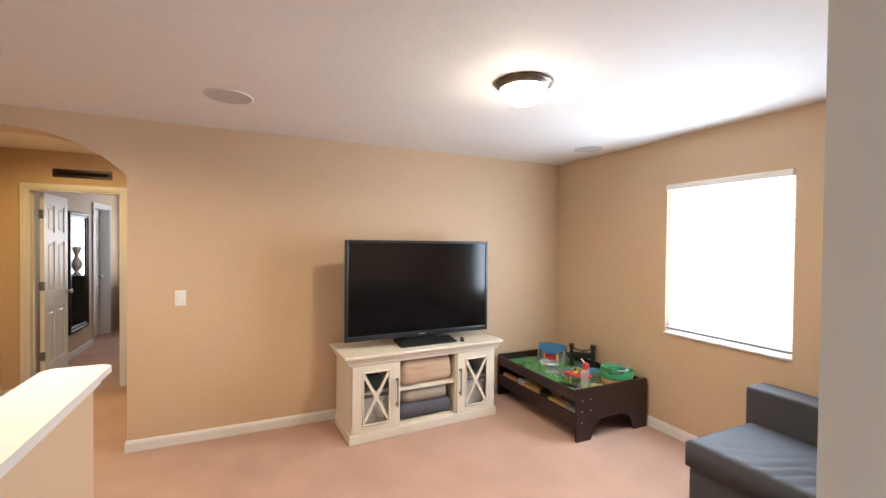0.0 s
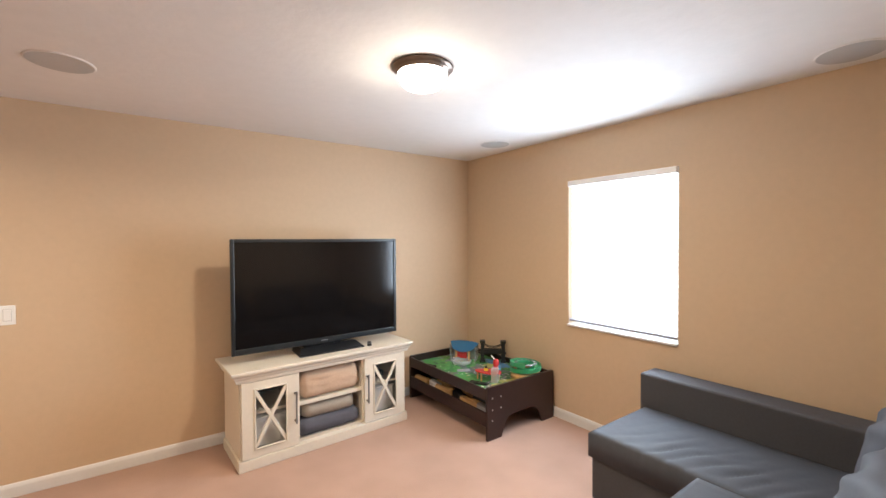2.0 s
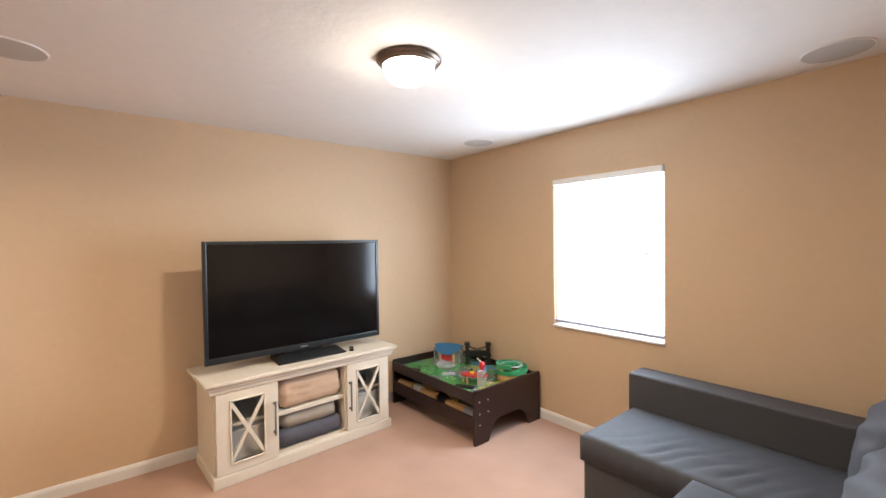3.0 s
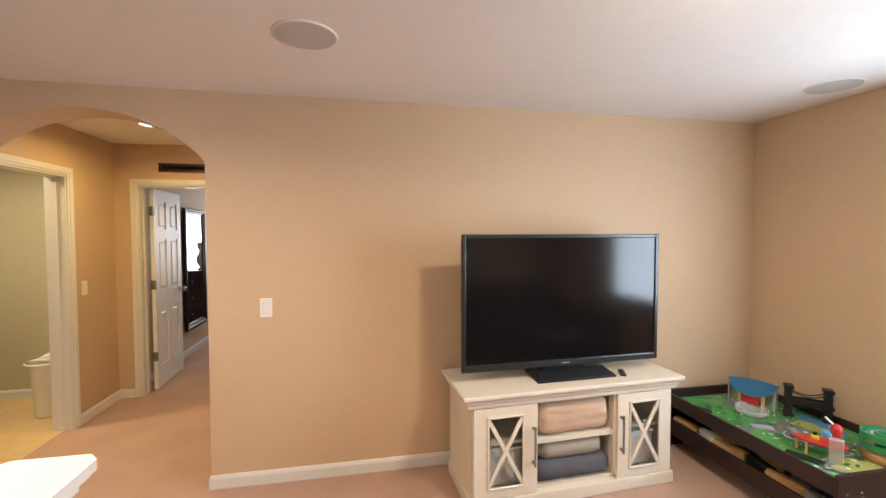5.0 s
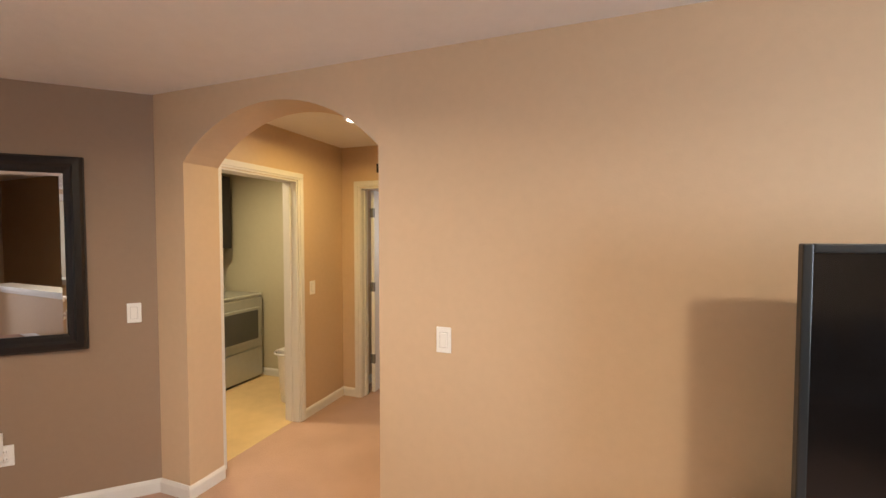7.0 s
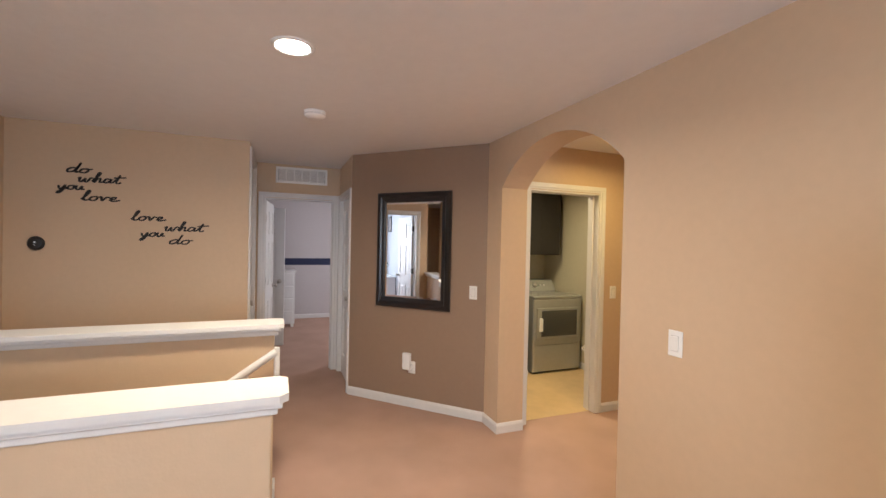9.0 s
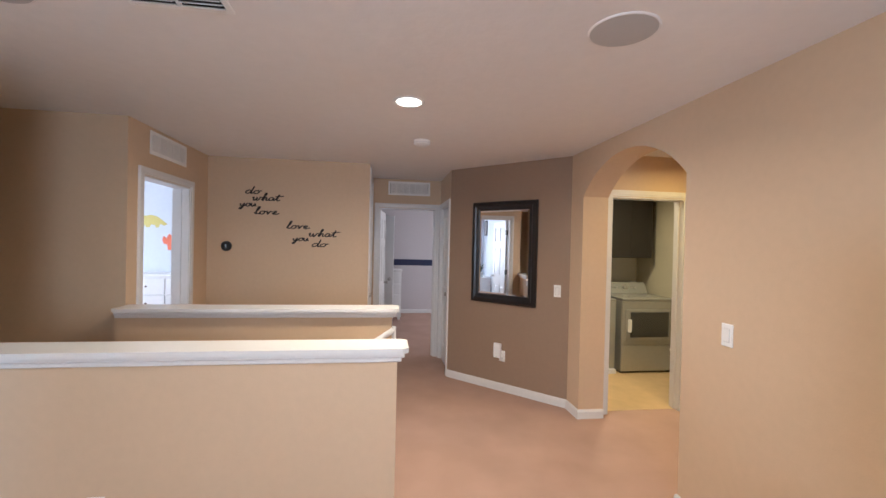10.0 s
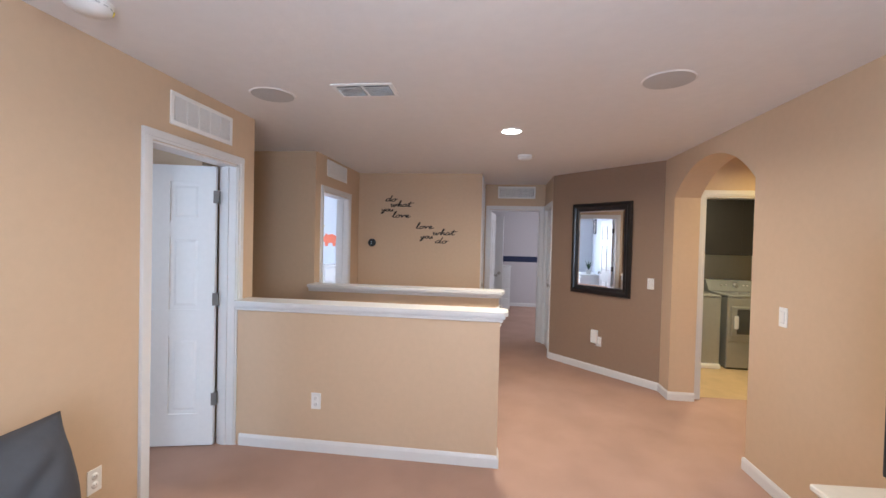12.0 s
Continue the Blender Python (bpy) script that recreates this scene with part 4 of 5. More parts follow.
def board_prints():
    """Printed yards, ponds, roads and bushes on the play board, each laid a hair above the last."""
    table = [o for o in scene.objects if o.name == "play_table"][0]
    z = 0.3516
    fields = ((-0.20, 0.34, 0.10, 0.16, PRINT_LIGHT, "printed bright green field"), (-0.26, -0.13, 0.07, 0.12, PRINT_LIGHT, "printed bright green field"),
              (0.27, 0.02, 0.07, 0.19, PRINT_BLUE, "printed blue pond"), (0.17, -0.02, 0.06, 0.09, PRINT_YELLOW, "printed ochre shore"),
              (-0.06, -0.43, 0.13, 0.075, PRINT_YELLOW, "printed ochre field"), (-0.04, -0.02, 0.12, 0.085, PRINT_GREY, "printed grey yard"),
              (-0.29, 0.03, 0.055, 0.045, PRINT_GREY, "printed grey yard"), (0.20, -0.36, 0.08, 0.06, PRINT_YELLOW, "printed ochre field"))
    for cx, cy, rx, ry, mat, word in fields:
        bm = bmesh.new()
        ring = []
        for i in range(26):
            a = 2 * math.pi * i / 26
            k = 1 + 0.45 * noise.noise(Vector((math.cos(a) * 1.5 + cx * 9, math.sin(a) * 1.5 + cy * 9, 4)))
            ring.append(bm.verts.new((cx + rx * k * math.cos(a), cy + ry * k * math.sin(a), z)))
        bm.faces.new(ring)
        part("print", bm, mat, table, word)
        z += 0.0006
    for cx, cy, rx, ry, a0, a1 in ((-0.06, -0.43, 0.16, 0.10, -0.3, 3.6), (0.10, -0.14, 0.20, 0.12, 2.2, 5.2)):
        for half, mat, word in ((0.020, PRINT_GREY, "printed grey road"), (0.002, PRINT_WHITE, "printed white centre line")):
            bm = bmesh.new()
            n = 40
            rows = []
            for i in range(n + 1):
                a = a0 + (a1 - a0) * i / n
                k = 1 + 0.12 * math.sin(3 * a)
                rows.append([bm.verts.new((cx + (rx * k + s * half) * math.cos(a), cy + (ry * k + s * half) * math.sin(a), z)) for s in (-1, 1)])
            for p, q in zip(rows, rows[1:]):
                bm.faces.new((p[0], p[1], q[1], q[0]))
            bmesh.ops.recalc_face_normals(bm, faces=bm.faces)
            part("print", bm, mat, table, word)
            z += 0.0006
    rng = random.Random(11)
    for mat, word, count in ((PRINT_WHITE, "printed pale flowers", 60), (PRINT_YELLOW, "printed yellow bushes", 50), (PRINT_DARK, "printed dark green bushes", 60)):
        bm = bmesh.new()
        for i in range(count):
            x, y, r = rng.uniform(-0.33, 0.33), rng.uniform(-0.52, 0.52), rng.uniform(0.005, 0.014)
            if mat is PRINT_DARK:
                r *= 1.8
            turn, flat = rng.uniform(0, 3.1), rng.uniform(0.45, 1.0)
            ring = []
            for k in range(8):
                a = 2 * math.pi * k / 8
                u, v = r * math.cos(a) * rng.uniform(0.8, 1.2), r * flat * math.sin(a) * rng.uniform(0.8, 1.2)
                ring.append(bm.verts.new((x + u * math.cos(turn) - v * math.sin(turn), y + u * math.sin(turn) + v * math.cos(turn), z + i * 0.000004)))
            bm.faces.new(ring)
        tagged(part("print", bm, mat, table), word, kind="stuff")
        z += 0.0006


board_prints()


def toy_spiral():
    ob = empty("toy_spiral_track", (2.80, 2.845, TABLE))
    bm = bmesh.new()
    n, turns = 48, 1.25
    rings = []
    for i in range(n + 1):
        a = 2 * math.pi * turns * i / n + 2.3
        z = 0.055 + 0.065 * i / n
        ring = []
        for r, dz in ((0.070, 0.0), (0.070, 0.032), (0.077, 0.032), (0.077, 0.010), (0.126, 0.010), (0.126, 0.036), (0.135, 0.036), (0.135, 0.0)):
            ring.append(bm.verts.new((r * math.cos(a), r * math.sin(a), z + dz)))
        rings.append(ring)
    for a, b in zip(rings, rings[1:]):
        for k in range(8):
            bm.faces.new((a[k], a[(k + 1) % 8], b[(k + 1) % 8], b[k]))
    bm.faces.new(rings[0])
    bm.faces.new(list(reversed(rings[-1])))
    bmesh.ops.recalc_face_normals(bm, faces=bm.faces)
    part("track", bm, GREEN, ob, "green spiral track")
    # Pale ring added to imitate light reflected off the spiral's clear rim.
    part("reflection_rim", lathe([(0.072, 0.128), (0.100, 0.126), (0.100, 0.130), (0.072, 0.132)], 40), CLEARTOY, ob, "pale see-through rim, added for the reflection on top")
    part("base", lathe([(0.07, 0), (0.130, 0), (0.125, 0.06), (0.07, 0.06)], 28), TANTOY, ob, "orange-brown base")
    tagged(ob, "green spiral toy train track on an orange base", "toy")


def toy_pieces():
    for x, y, a, w, mat, word in ((2.30, 3.62, 20, 0.16, BLACKTOY, "black"), (2.36, 2.96, 25, 0.17, BLACKTOY, "black"), (2.60, 3.20, -30, 0.13, GREYTOY, "grey"), (2.47, 3.30, 60, 0.12, GREYTOY, "grey")):
        ob = empty("toy_track", (x, y, TABLE), a)
        part("track", cube(-0.022, 0.022, -w / 2, w / 2, 0, 0.012, 0.003, 1), mat, ob)
        for s in (-1, 1):
            part("rail", cube(s * 0.014 - 0.003, s * 0.014 + 0.003, -w / 2 + 0.004, w / 2 - 0.004, 0.0115, 0.016), mat, ob)
        tagged(ob, word + " plastic toy track lying on the play board", "toy track", group="loose toy tracks")
    stored = ((2.29, 3.70, 6, 0.20, TANTOY, "wooden"), (2.31, 3.52, -8, 0.16, PLASTIC, "white"), (2.30, 3.36, 12, 0.20, TANTOY, "wooden"), (2.32, 3.17, -10, 0.16, BLACKTOY, "black"),
              (2.30, 3.00, 8, 0.20, TANTOY, "wooden"), (2.30, 2.82, -6, 0.15, GREYTOY, "grey"), (2.42, 2.80, 30, 0.16, BLACKTOY, "black"), (2.45, 3.50, 40, 0.22, TANTOY, "wooden"),
              (2.46, 3.24, -25, 0.22, TANTOY, "wooden"), (2.47, 3.00, 35, 0.18, PRINT_GREY, "grey"), (2.44, 3.70, -15, 0.16, BLACKTOY, "black"), (2.58, 2.86, 5, 0.18, RED, "red"))
    for x, y, a, l, mat, word in stored:
        ob = empty("stored_track", (x, y, 0.165), a)
        part("track", cube(-0.03, 0.03, -l / 2, l / 2, 0, 0.062, 0.006, 1), mat, ob)
        part("groove", cube(-0.012, 0.012, -l / 2, l / 2, 0.0615, 0.066), mat, ob)
        tagged(ob, word + " toy track piece stored in the table's lower tray", "toy track", group="stored toy tracks")


toy_station()
toy_bridge()
toy_crane()
toy_spiral()
toy_pieces()


def cushion_mesh(w, h, t, seed, crease=1.0):
    """A plump cushion: w across, h tall, t thick, in the x-z plane, front at -y."""
    bm = bmesh.new()
    nx, nz = 22, 20
    grid = {}
    for side in (-1, 1):
        for i in range(nx + 1):
            for j in range(nz + 1):
                u, v = 2 * i / nx - 1, 2 * j / nz - 1
                puff = (max(0, 1 - abs(u) ** 2.4) * max(0, 1 - abs(v) ** 2.4)) ** 0.62
                pinch = 1 - 0.05 * (abs(u * v)) ** 2
                x = u * w / 2 * (1 - 0.075 * (1 - abs(v) ** 2) * abs(u))
                z = v * h / 2 * (1 - 0.075 * (1 - abs(u) ** 2) * abs(v))
                y = side * t / 2 * puff
                q = Vector((x * 6 + seed, z * 6, side))
                y += side * 0.008 * crease * noise.noise(q) * puff
                fold = math.sin((x * 3 - z * 5 + seed) * 9) * max(0, noise.noise(Vector((x * 4 + seed, z * 4, 2)))) * 0.014 * crease
                y += side * fold * puff
                key = (i, j, side if 0 < i < nx and 0 < j < nz else 0)
                if key not in grid:
                    grid[key] = bm.verts.new((x * pinch, y, z * pinch + h / 2))
    for side in (-1, 1):
        for i in range(nx):
            for j in range(nz):
                ks = [(a, b, side if 0 < a < nx and 0 < b < nz else 0) for a, b in ((i, j), (i + 1, j), (i + 1, j + 1), (i, j + 1))]
                bm.faces.new([grid[k] for k in ks])
    bmesh.ops.recalc_face_normals(bm, faces=bm.faces)
    return bm


def pad(x0, x1, y0, y1, z0, z1, seed, wrinkle=0.010):
    """A seat pad: rounded, with slack wrinkles on top running across it."""
    bm = bmesh.new()
    nx, ny = 40, 110
    top = []
    for i in range(nx + 1):
        row = []
        for j in range(ny + 1):
            u, v = i / nx, j / ny
            x, y = x0 + (x1 - x0) * u, y0 + (y1 - y0) * v
            e = min(u, 1 - u) * (x1 - x0)
            f = min(v, 1 - v) * (y1 - y0)
            edge = min(e, f)
            drop = 0.016 * max(0, 1 - edge / 0.028) ** 2
            d = noise.noise(Vector((x * 3 + seed, y * 3, 0)))
            fade = min(1, 1.7 * max(0, 1 - abs(u - 0.22) * 1.9) * max(0, 1 - abs(v - 0.52) * 2.2))
            ph = y * 62 + x * 30 + 5 * d
            wr = (abs(math.sin(ph * 0.5)) ** 0.6 - 0.6) * fade * (0.6 + 0.9 * noise.noise(Vector((x * 7, y * 9, seed))))
            row.append(bm.verts.new((x, y, z1 - drop + wrinkle * (0.5 * d * min(edge / 0.1, 1) + wr * 1.1))))
        top.append(row)
    for i in range(nx):
        for j in range(ny):
            bm.faces.new((top[i][j], top[i + 1][j], top[i + 1][j + 1], top[i][j + 1]))
    rim = [top[i][0] for i in range(nx + 1)] + [top[nx][j] for j in range(1, ny + 1)] + [top[i][ny] for i in range(nx - 1, -1, -1)] + [top[0][j] for j in range(ny - 1, 0, -1)]
    low = [bm.verts.new((v.co.x, v.co.y, z0)) for v in rim]
    for k in range(len(rim)):
        j = (k + 1) % len(rim)
        bm.faces.new((rim[j], rim[k], low[k], low[j]))
    bm.faces.new(low)
    bmesh.ops.recalc_face_normals(bm, faces=bm.faces)
    return bm


def sofa():
    ob = empty("sectional_sofa", (2.2, 0.9, 0))
    m = Matrix.Translation((-2.2, -0.9, 0))

    def p(name, bm, mat, label="", smooth=False):
        return part(name, moved(bm, m), mat, ob, label, smooth)
    # chaise along the window wall
    p("chaise_base", cube(2.198, 2.80, 0.50, 1.772, 0.045, 0.286, 0.012), SOFA_SIDE)
    p("chaise_seat", pad(2.185, 2.80, 0.46, 1.785, 0.292, 0.442, 1, 0.017), SOFA, "smooth grey seat pad with slack wrinkles", True)
    p("chaise_backrest", cube(2.80, 2.995, 0.36, 1.815, 0.05, 0.656, 0.016, 3), SOFA_SIDE)
    # main seat along the south wall
    p("base", cube(0.81, 2.19, 0.50, 1.18, 0.045, 0.286, 0.012), SOFA_SIDE)
    p("seat", pad(0.80, 2.180, 0.46, 1.195, 0.292, 0.452, 4, 0.006), SOFA, "smooth grey seat pad", True)
    p("backrest", cube(0.80, 2.79, 0.345, 0.50, 0.05, 0.665, 0.022, 3), SOFA_SIDE)
    for x, y in ((2.21, 1.72), (2.75, 1.72), (0.99, 1.12), (0.99, 0.55), (2.2, 0.55), (2.75, 0.55)):
        p("foot", cube(x - 0.03, x + 0.03, y - 0.03, y + 0.03, 0, 0.05), DARKPLASTIC)
    tagged(ob, "grey faux-leather sectional sofa with a chaise by the window wall", "sofa")


sofa()


def back_cushion(x, y, tilt, turn, w, h, seed, label, roll=0.0):
    ob = part("back_cushion", cushion_mesh(w, h, 0.23, seed, 2.0), SOFA, None, "", True)
    ob.matrix_world = pose(x, y, 0.445, tilt, roll, turn)
    return tagged(ob, label, "cushion", group="sofa back cushions")


back_cushion(2.54, 0.64, -13, 178, 0.60, 0.48, 1, "plump grey cushion leaning in the sofa corner")
back_cushion(1.88, 0.62, -15, 183, 0.64, 0.48, 2, "plump grey cushion leaning on the sofa back")
back_cushion(1.10, 0.64, -16, 182, 0.66, 0.415, 3, "plump grey cushion leaning at the sofa's end")


# ---- ceiling fixtures ----
def flush_lamp():
    ob = empty("ceiling_lamp", (1.258, 2.105, H))
    part("pan", lathe([(0.0, 0.0), (0.150, 0.0), (0.155, -0.005), (0.155, -0.011), (0.150, -0.016), (0.144, -0.018), (0.142, -0.024), (0.137, -0.029), (0.132, -0.030), (0.130, -0.036), (0.126, -0.037), (0.124, -0.034), (0.124, -0.018), (0.0, -0.016)], 56), BRONZE, ob, "stepped oil-rubbed bronze rim", True)
    globe = part("globe", lathe([(0.1235, -0.028), (0.1235, -0.046), (0.114, -0.076), (0.089, -0.101), (0.048, -0.116), (0.0, -0.121)], 56), GLOBE, ob, "lit frosted glass bowl", True)
    globe.visible_shadow = False
    tagged(ob, "flush ceiling lamp with bronze rim and lit frosted bowl", "ceiling lamp")


flush_lamp()


def downlight(x, y, label):
    ob = empty("recessed_light", (x, y, H))
    part("trim_ring", lathe([(0.098, 0.0), (0.098, -0.004), (0.090, -0.008), (0.078, -0.006), (0.076, 0.0)], 40), PLASTIC, ob, "", True)
    part("lamp_face", lathe([(0.076, -0.003), (0.040, -0.0045), (0.0, -0.005)], 40), LAMPDISC, ob, "lit lamp face")
    tagged(ob, label, "recessed light", group="recessed lights")


downlight(-1.23, 2.27, "lit recessed ceiling light above the landing")
downlight(-1.575, 4.81, "lit recessed ceiling light in the back hall")


def ceiling_speaker(x, y):
    ob = empty("ceiling_speaker", (x, y, H))
    part("rim", lathe([(0.137, 0.0), (0.136, -0.003), (0.132, -0.0055), (0.128, -0.0055)], 44), CEIL, ob, "", True)
    part("grille", lathe([(0.130, -0.005), (0.08, -0.007), (0.0, -0.008)], 44), SPEAKER, ob, "perforated grey grille", True)
    tagged(ob, "round flush ceiling speaker with a grey grille", "speaker", group="ceiling speakers")


for x, y in ((-0.21, 3.07), (2.72, 3.14), (2.81, 0.80), (-0.31, 0.74)):
    ceiling_speaker(x, y)


def smoke_alarm(x, y, size, label, tag=False):
    ob = empty("smoke_alarm", (x, y, H))
    k = size
    part("mount", lathe([(0, 0), (0.068 * k, 0), (0.068 * k, -0.010), (0.062 * k, -0.014), (0, -0.014)], 36), PLASTIC, ob, "", True)
    part("body", lathe([(0.064 * k, -0.013), (0.066 * k, -0.028), (0.060 * k, -0.036), (0.045 * k, -0.042), (0.042 * k, -0.046), (0, -0.048)], 36), PLASTIC, ob, "", True)
    for i in range(16):
        a = 2 * math.pi * i / 16
        part("vent_slot", moved(cube(-0.008, 0.008, -0.002, 0.002, -0.025, -0.020), Matrix.Translation((0.0645 * k * math.cos(a), 0.0645 * k * math.sin(a), 0)) @ pose(0, 0, 0, 0, 0, math.degrees(a) + 90)), SPEAKER, ob)
    if tag:
        part("sticker", moved(cube(-0.016, 0.016, -0.0015, 0.0015, -0.030, -0.020), Matrix.Translation((0.067 * k * math.cos(2.5), 0.067 * k * math.sin(2.5), 0)) @ pose(0, 0, 0, 0, 0, math.degrees(2.5) + 90)), YELLOWTOY, ob, "yellow sticker")
    tagged(ob, label, "smoke alarm")


smoke_alarm(-2.18, 2.44, 1.05, "white smoke alarm on the landing ceiling")
smoke_alarm(0.74, 0.57, 1.15, "white smoke alarm with a yellow sticker", True)


def air_register(x0, x1, y0, y1):
    ob = empty("ceiling_register", ((x0 + x1) / 2, (y0 + y1) / 2, H))
    a, b = (x1 - x0) / 2, (y1 - y0) / 2
    bm = bmesh.new()
    box(bm, -a, a, -b, -b + 0.025, -0.008, 0, 0.002, 1)
    box(bm, -a, a, b - 0.025, b, -0.008, 0, 0.002, 1)
    box(bm, -a, -a + 0.025, -b + 0.025, b - 0.025, -0.008, 0, 0.002, 1)
    box(bm, a - 0.025, a, -b + 0.025, b - 0.025, -0.008, 0, 0.002, 1)
    box(bm, -a + 0.025, a - 0.025, -0.008, 0.008, -0.0075, 0)
    part("frame", bm, PLASTIC, ob)
    part("backing", cube(-a + 0.02, a - 0.02, -b + 0.02, b - 0.02, -0.003, -0.001), VENTDARK, ob)
    for s in (-1, 1):
        y = s * (b - 0.025 + 0.008) / 2
        half = (b - 0.033) / 2
        for i in range(6):
            x = -a + 0.040 + i * (2 * a - 0.08) / 5
            bm = cube(-0.010, 0.010, -half, half, -0.0012, 0.0012)
            part("slat", moved(bm, Matrix.Translation((x, y, -0.011)) @ pose(0, 0, 0, 0, 38, 0)), PLASTIC, ob)
    tagged(ob, "white slatted ceiling air register", "air vent")


air_register(-0.365, -0.155, 1.18, 1.55)


def wall_vent(name, place, turn, w, h, bays, label, mat=PLASTIC, dark=VENTGREY, rows=11):
    """Grille on a wall: local x along the wall, front towards -y."""
    ob = empty(name, place, turn)
    a, f = w / 2, 0.026
    bm = bmesh.new()
    box(bm, -a, a, -0.010, 0, 0, f, 0.002, 1)
    box(bm, -a, a, -0.010, 0, h - f, h, 0.002, 1)
    box(bm, -a, -a + f, -0.010, 0, f, h - f, 0.002, 1)
    box(bm, a - f, a, -0.010, 0, f, h - f, 0.002, 1)
    part("frame", bm, mat, ob)
    # Sheet whose grey stands for the shade behind the slats.
    part("backing", cube(-a + 0.01, a - 0.01, -0.0025, -0.0005, 0.01, h - 0.01), dark, ob)
    step = (w - 2 * f) / bays
    for i in range(1, bays):
        x = -a + f + i * step
        part("bar", cube(x - 0.006, x + 0.006, -0.009, -0.001, f, h - f), mat, ob)
    for i in range(bays):
        x = -a + f + (i + 0.5) * step
        for j in range(rows):
            z = f + (j + 0.5) * (h - 2 * f) / rows
            part("slat", moved(cube(-step / 2 + 0.006, step / 2 - 0.006, -0.0065, 0.0065, -0.001, 0.001), Matrix.Translation((x, -0.006, z)) @ pose(0, 0, 0, -42, 0, 0)), mat, ob)
    return tagged(ob, label, "air vent")


wall_vent("return_vent", (-0.265, 0.30, 2.158), 180, 0.56, 0.192, 5, "white louvred return vent above the bedroom door")
wall_vent("return_vent", (-2.52, 0.30, 2.212), 180, 0.60, 0.185, 5, "white louvred return vent above the playroom door")
wall_vent("return_vent", (-4.36, 2.468, 2.21), 90, 0.57, 0.185, 6, "white louvred return vent above the hall end door")
wall_vent("return_vent", (-1.640, 5.63, 2.168), 0, 0.48, 0.083, 1, "dark bronze linear vent above the bedroom door", ESPRESSO, VENTDARK, 3)


# ---- switches and outlets ----
def rocker_switch(name, place, turn, label, w=0.072, h=0.118):
    ob = empty(name, place, turn)
    part("plate", cube(-w / 2, w / 2, -0.006, 0, -h / 2, h / 2, 0.003), PLASTIC, ob)
    part("rocker", cube(-0.017, 0.017, -0.010, -0.004, -0.034, 0.034, 0.003), PLASTIC, ob)
    part("rocker_gap", cube(-0.019, 0.019, -0.0066, -0.0055, -0.036, 0.036), SPEAKER, ob)
    for z in (-0.048, 0.048):
        part("screw", moved(lathe([(0, 0), (0.003, 0), (0.002, 0.001), (0, 0.001)], 8), Matrix.Translation((0, -0.006, z)) @ pose(0, 0, 0, 90, 0, 0)), PLASTIC, ob)
    return tagged(ob, label, "light switch")


def outlet(name, place, turn, label):
    ob = empty(name, place, turn)
    part("plate", cube(-0.036, 0.036, -0.006, 0, -0.058, 0.058, 0.003), PLASTIC, ob)
    for z in (-0.021, 0.021):
        socket = part("socket", moved(lathe([(0, 0), (0.017, 0), (0.0165, 0.003), (0, 0.003)], 20), Matrix.Translation((0, -0.0055, z)) @ pose(0, 0, 0, 90, 0, 0)), PLASTIC, ob)
        for x in (-0.006, 0.006):
            part("slot", cube(x - 0.001, x + 0.001, -0.0092, -0.0082, z - 0.002, z + 0.006), DARKPLASTIC, socket)
    return tagged(ob, label, "outlet")


rocker_switch("light_switch", (-0.568, 3.91, 1.112), 0, "white rocker light switch on the tan wall")
rocker_switch("light_switch", (-2.27, 5.165, 1.122), 90, "white rocker light switch beside the laundry door")
DIAG = Vector((-1.046, -1.006, 0)).normalized()
DTURN = math.degrees(math.atan2(-DIAG.y, -DIAG.x))


def on_diagonal(s, z, out=0.0):
    n = Vector((-DIAG.y, DIAG.x, 0))
    n = n if n.x > 0 else -n
    p = Vector((-2.43, 3.913, z)) + DIAG * s + n * out
    return (p.x, p.y, p.z)


rocker_switch("light_switch", on_diagonal(0.122, 1.12), DTURN, "white rocker light switch on the taupe wall")
outlet("outlet", on_diagonal(0.72, 0.375), DTURN, "white outlet on the taupe wall")
outlet("outlet", (-0.63, 0.925, 0.363), 90, "white outlet on the half wall")
outlet("outlet", (0.45, 0.30, 0.345), 180, "white outlet on the tan wall beside the sofa")


def plug_in():
    ob = empty("plug_in_device", on_diagonal(0.765, 0.375), DTURN)
    part("case", cube(-0.042, 0.042, -0.045, -0.009, -0.02, 0.135, 0.008), PLASTIC, ob)
    part("prongs", cube(-0.006 + 0.03, 0.006 + 0.03, -0.010, -0.0085, -0.01, 0.03), NICKEL, ob)
    tagged(ob, "white plug-in wireless extender in an outlet", "plug-in device")


plug_in()


def thermostat():
    ob = empty("thermostat", (-3.32, 0.495, 1.483), 90)
    part("back_plate", moved(lathe([(0.0, 0.014), (0.048, 0.014), (0.054, 0.008), (0.054, 0.0), (0.0, 0.0)], 36), pose(0, 0, 0, 90, 0, 0)), BLACKTOY, ob)
    part("face", moved(lathe([(0.0, 0.026), (0.036, 0.025), (0.046, 0.021), (0.049, 0.013), (0.0, 0.012)], 36), pose(0, 0, 0, 90, 0, 0)), TVBLACK, ob, "glossy black face")
    part("digits", cube(-0.005, 0.005, -0.0275, -0.0262, 0.004, 0.016), NIGHT, ob)
    part("digits", cube(-0.007, 0.007, -0.0275, -0.0262, -0.014, -0.010), NIGHT, ob)
    tagged(ob, "rounded black smart thermostat on the tan wall", "thermostat")


thermostat()


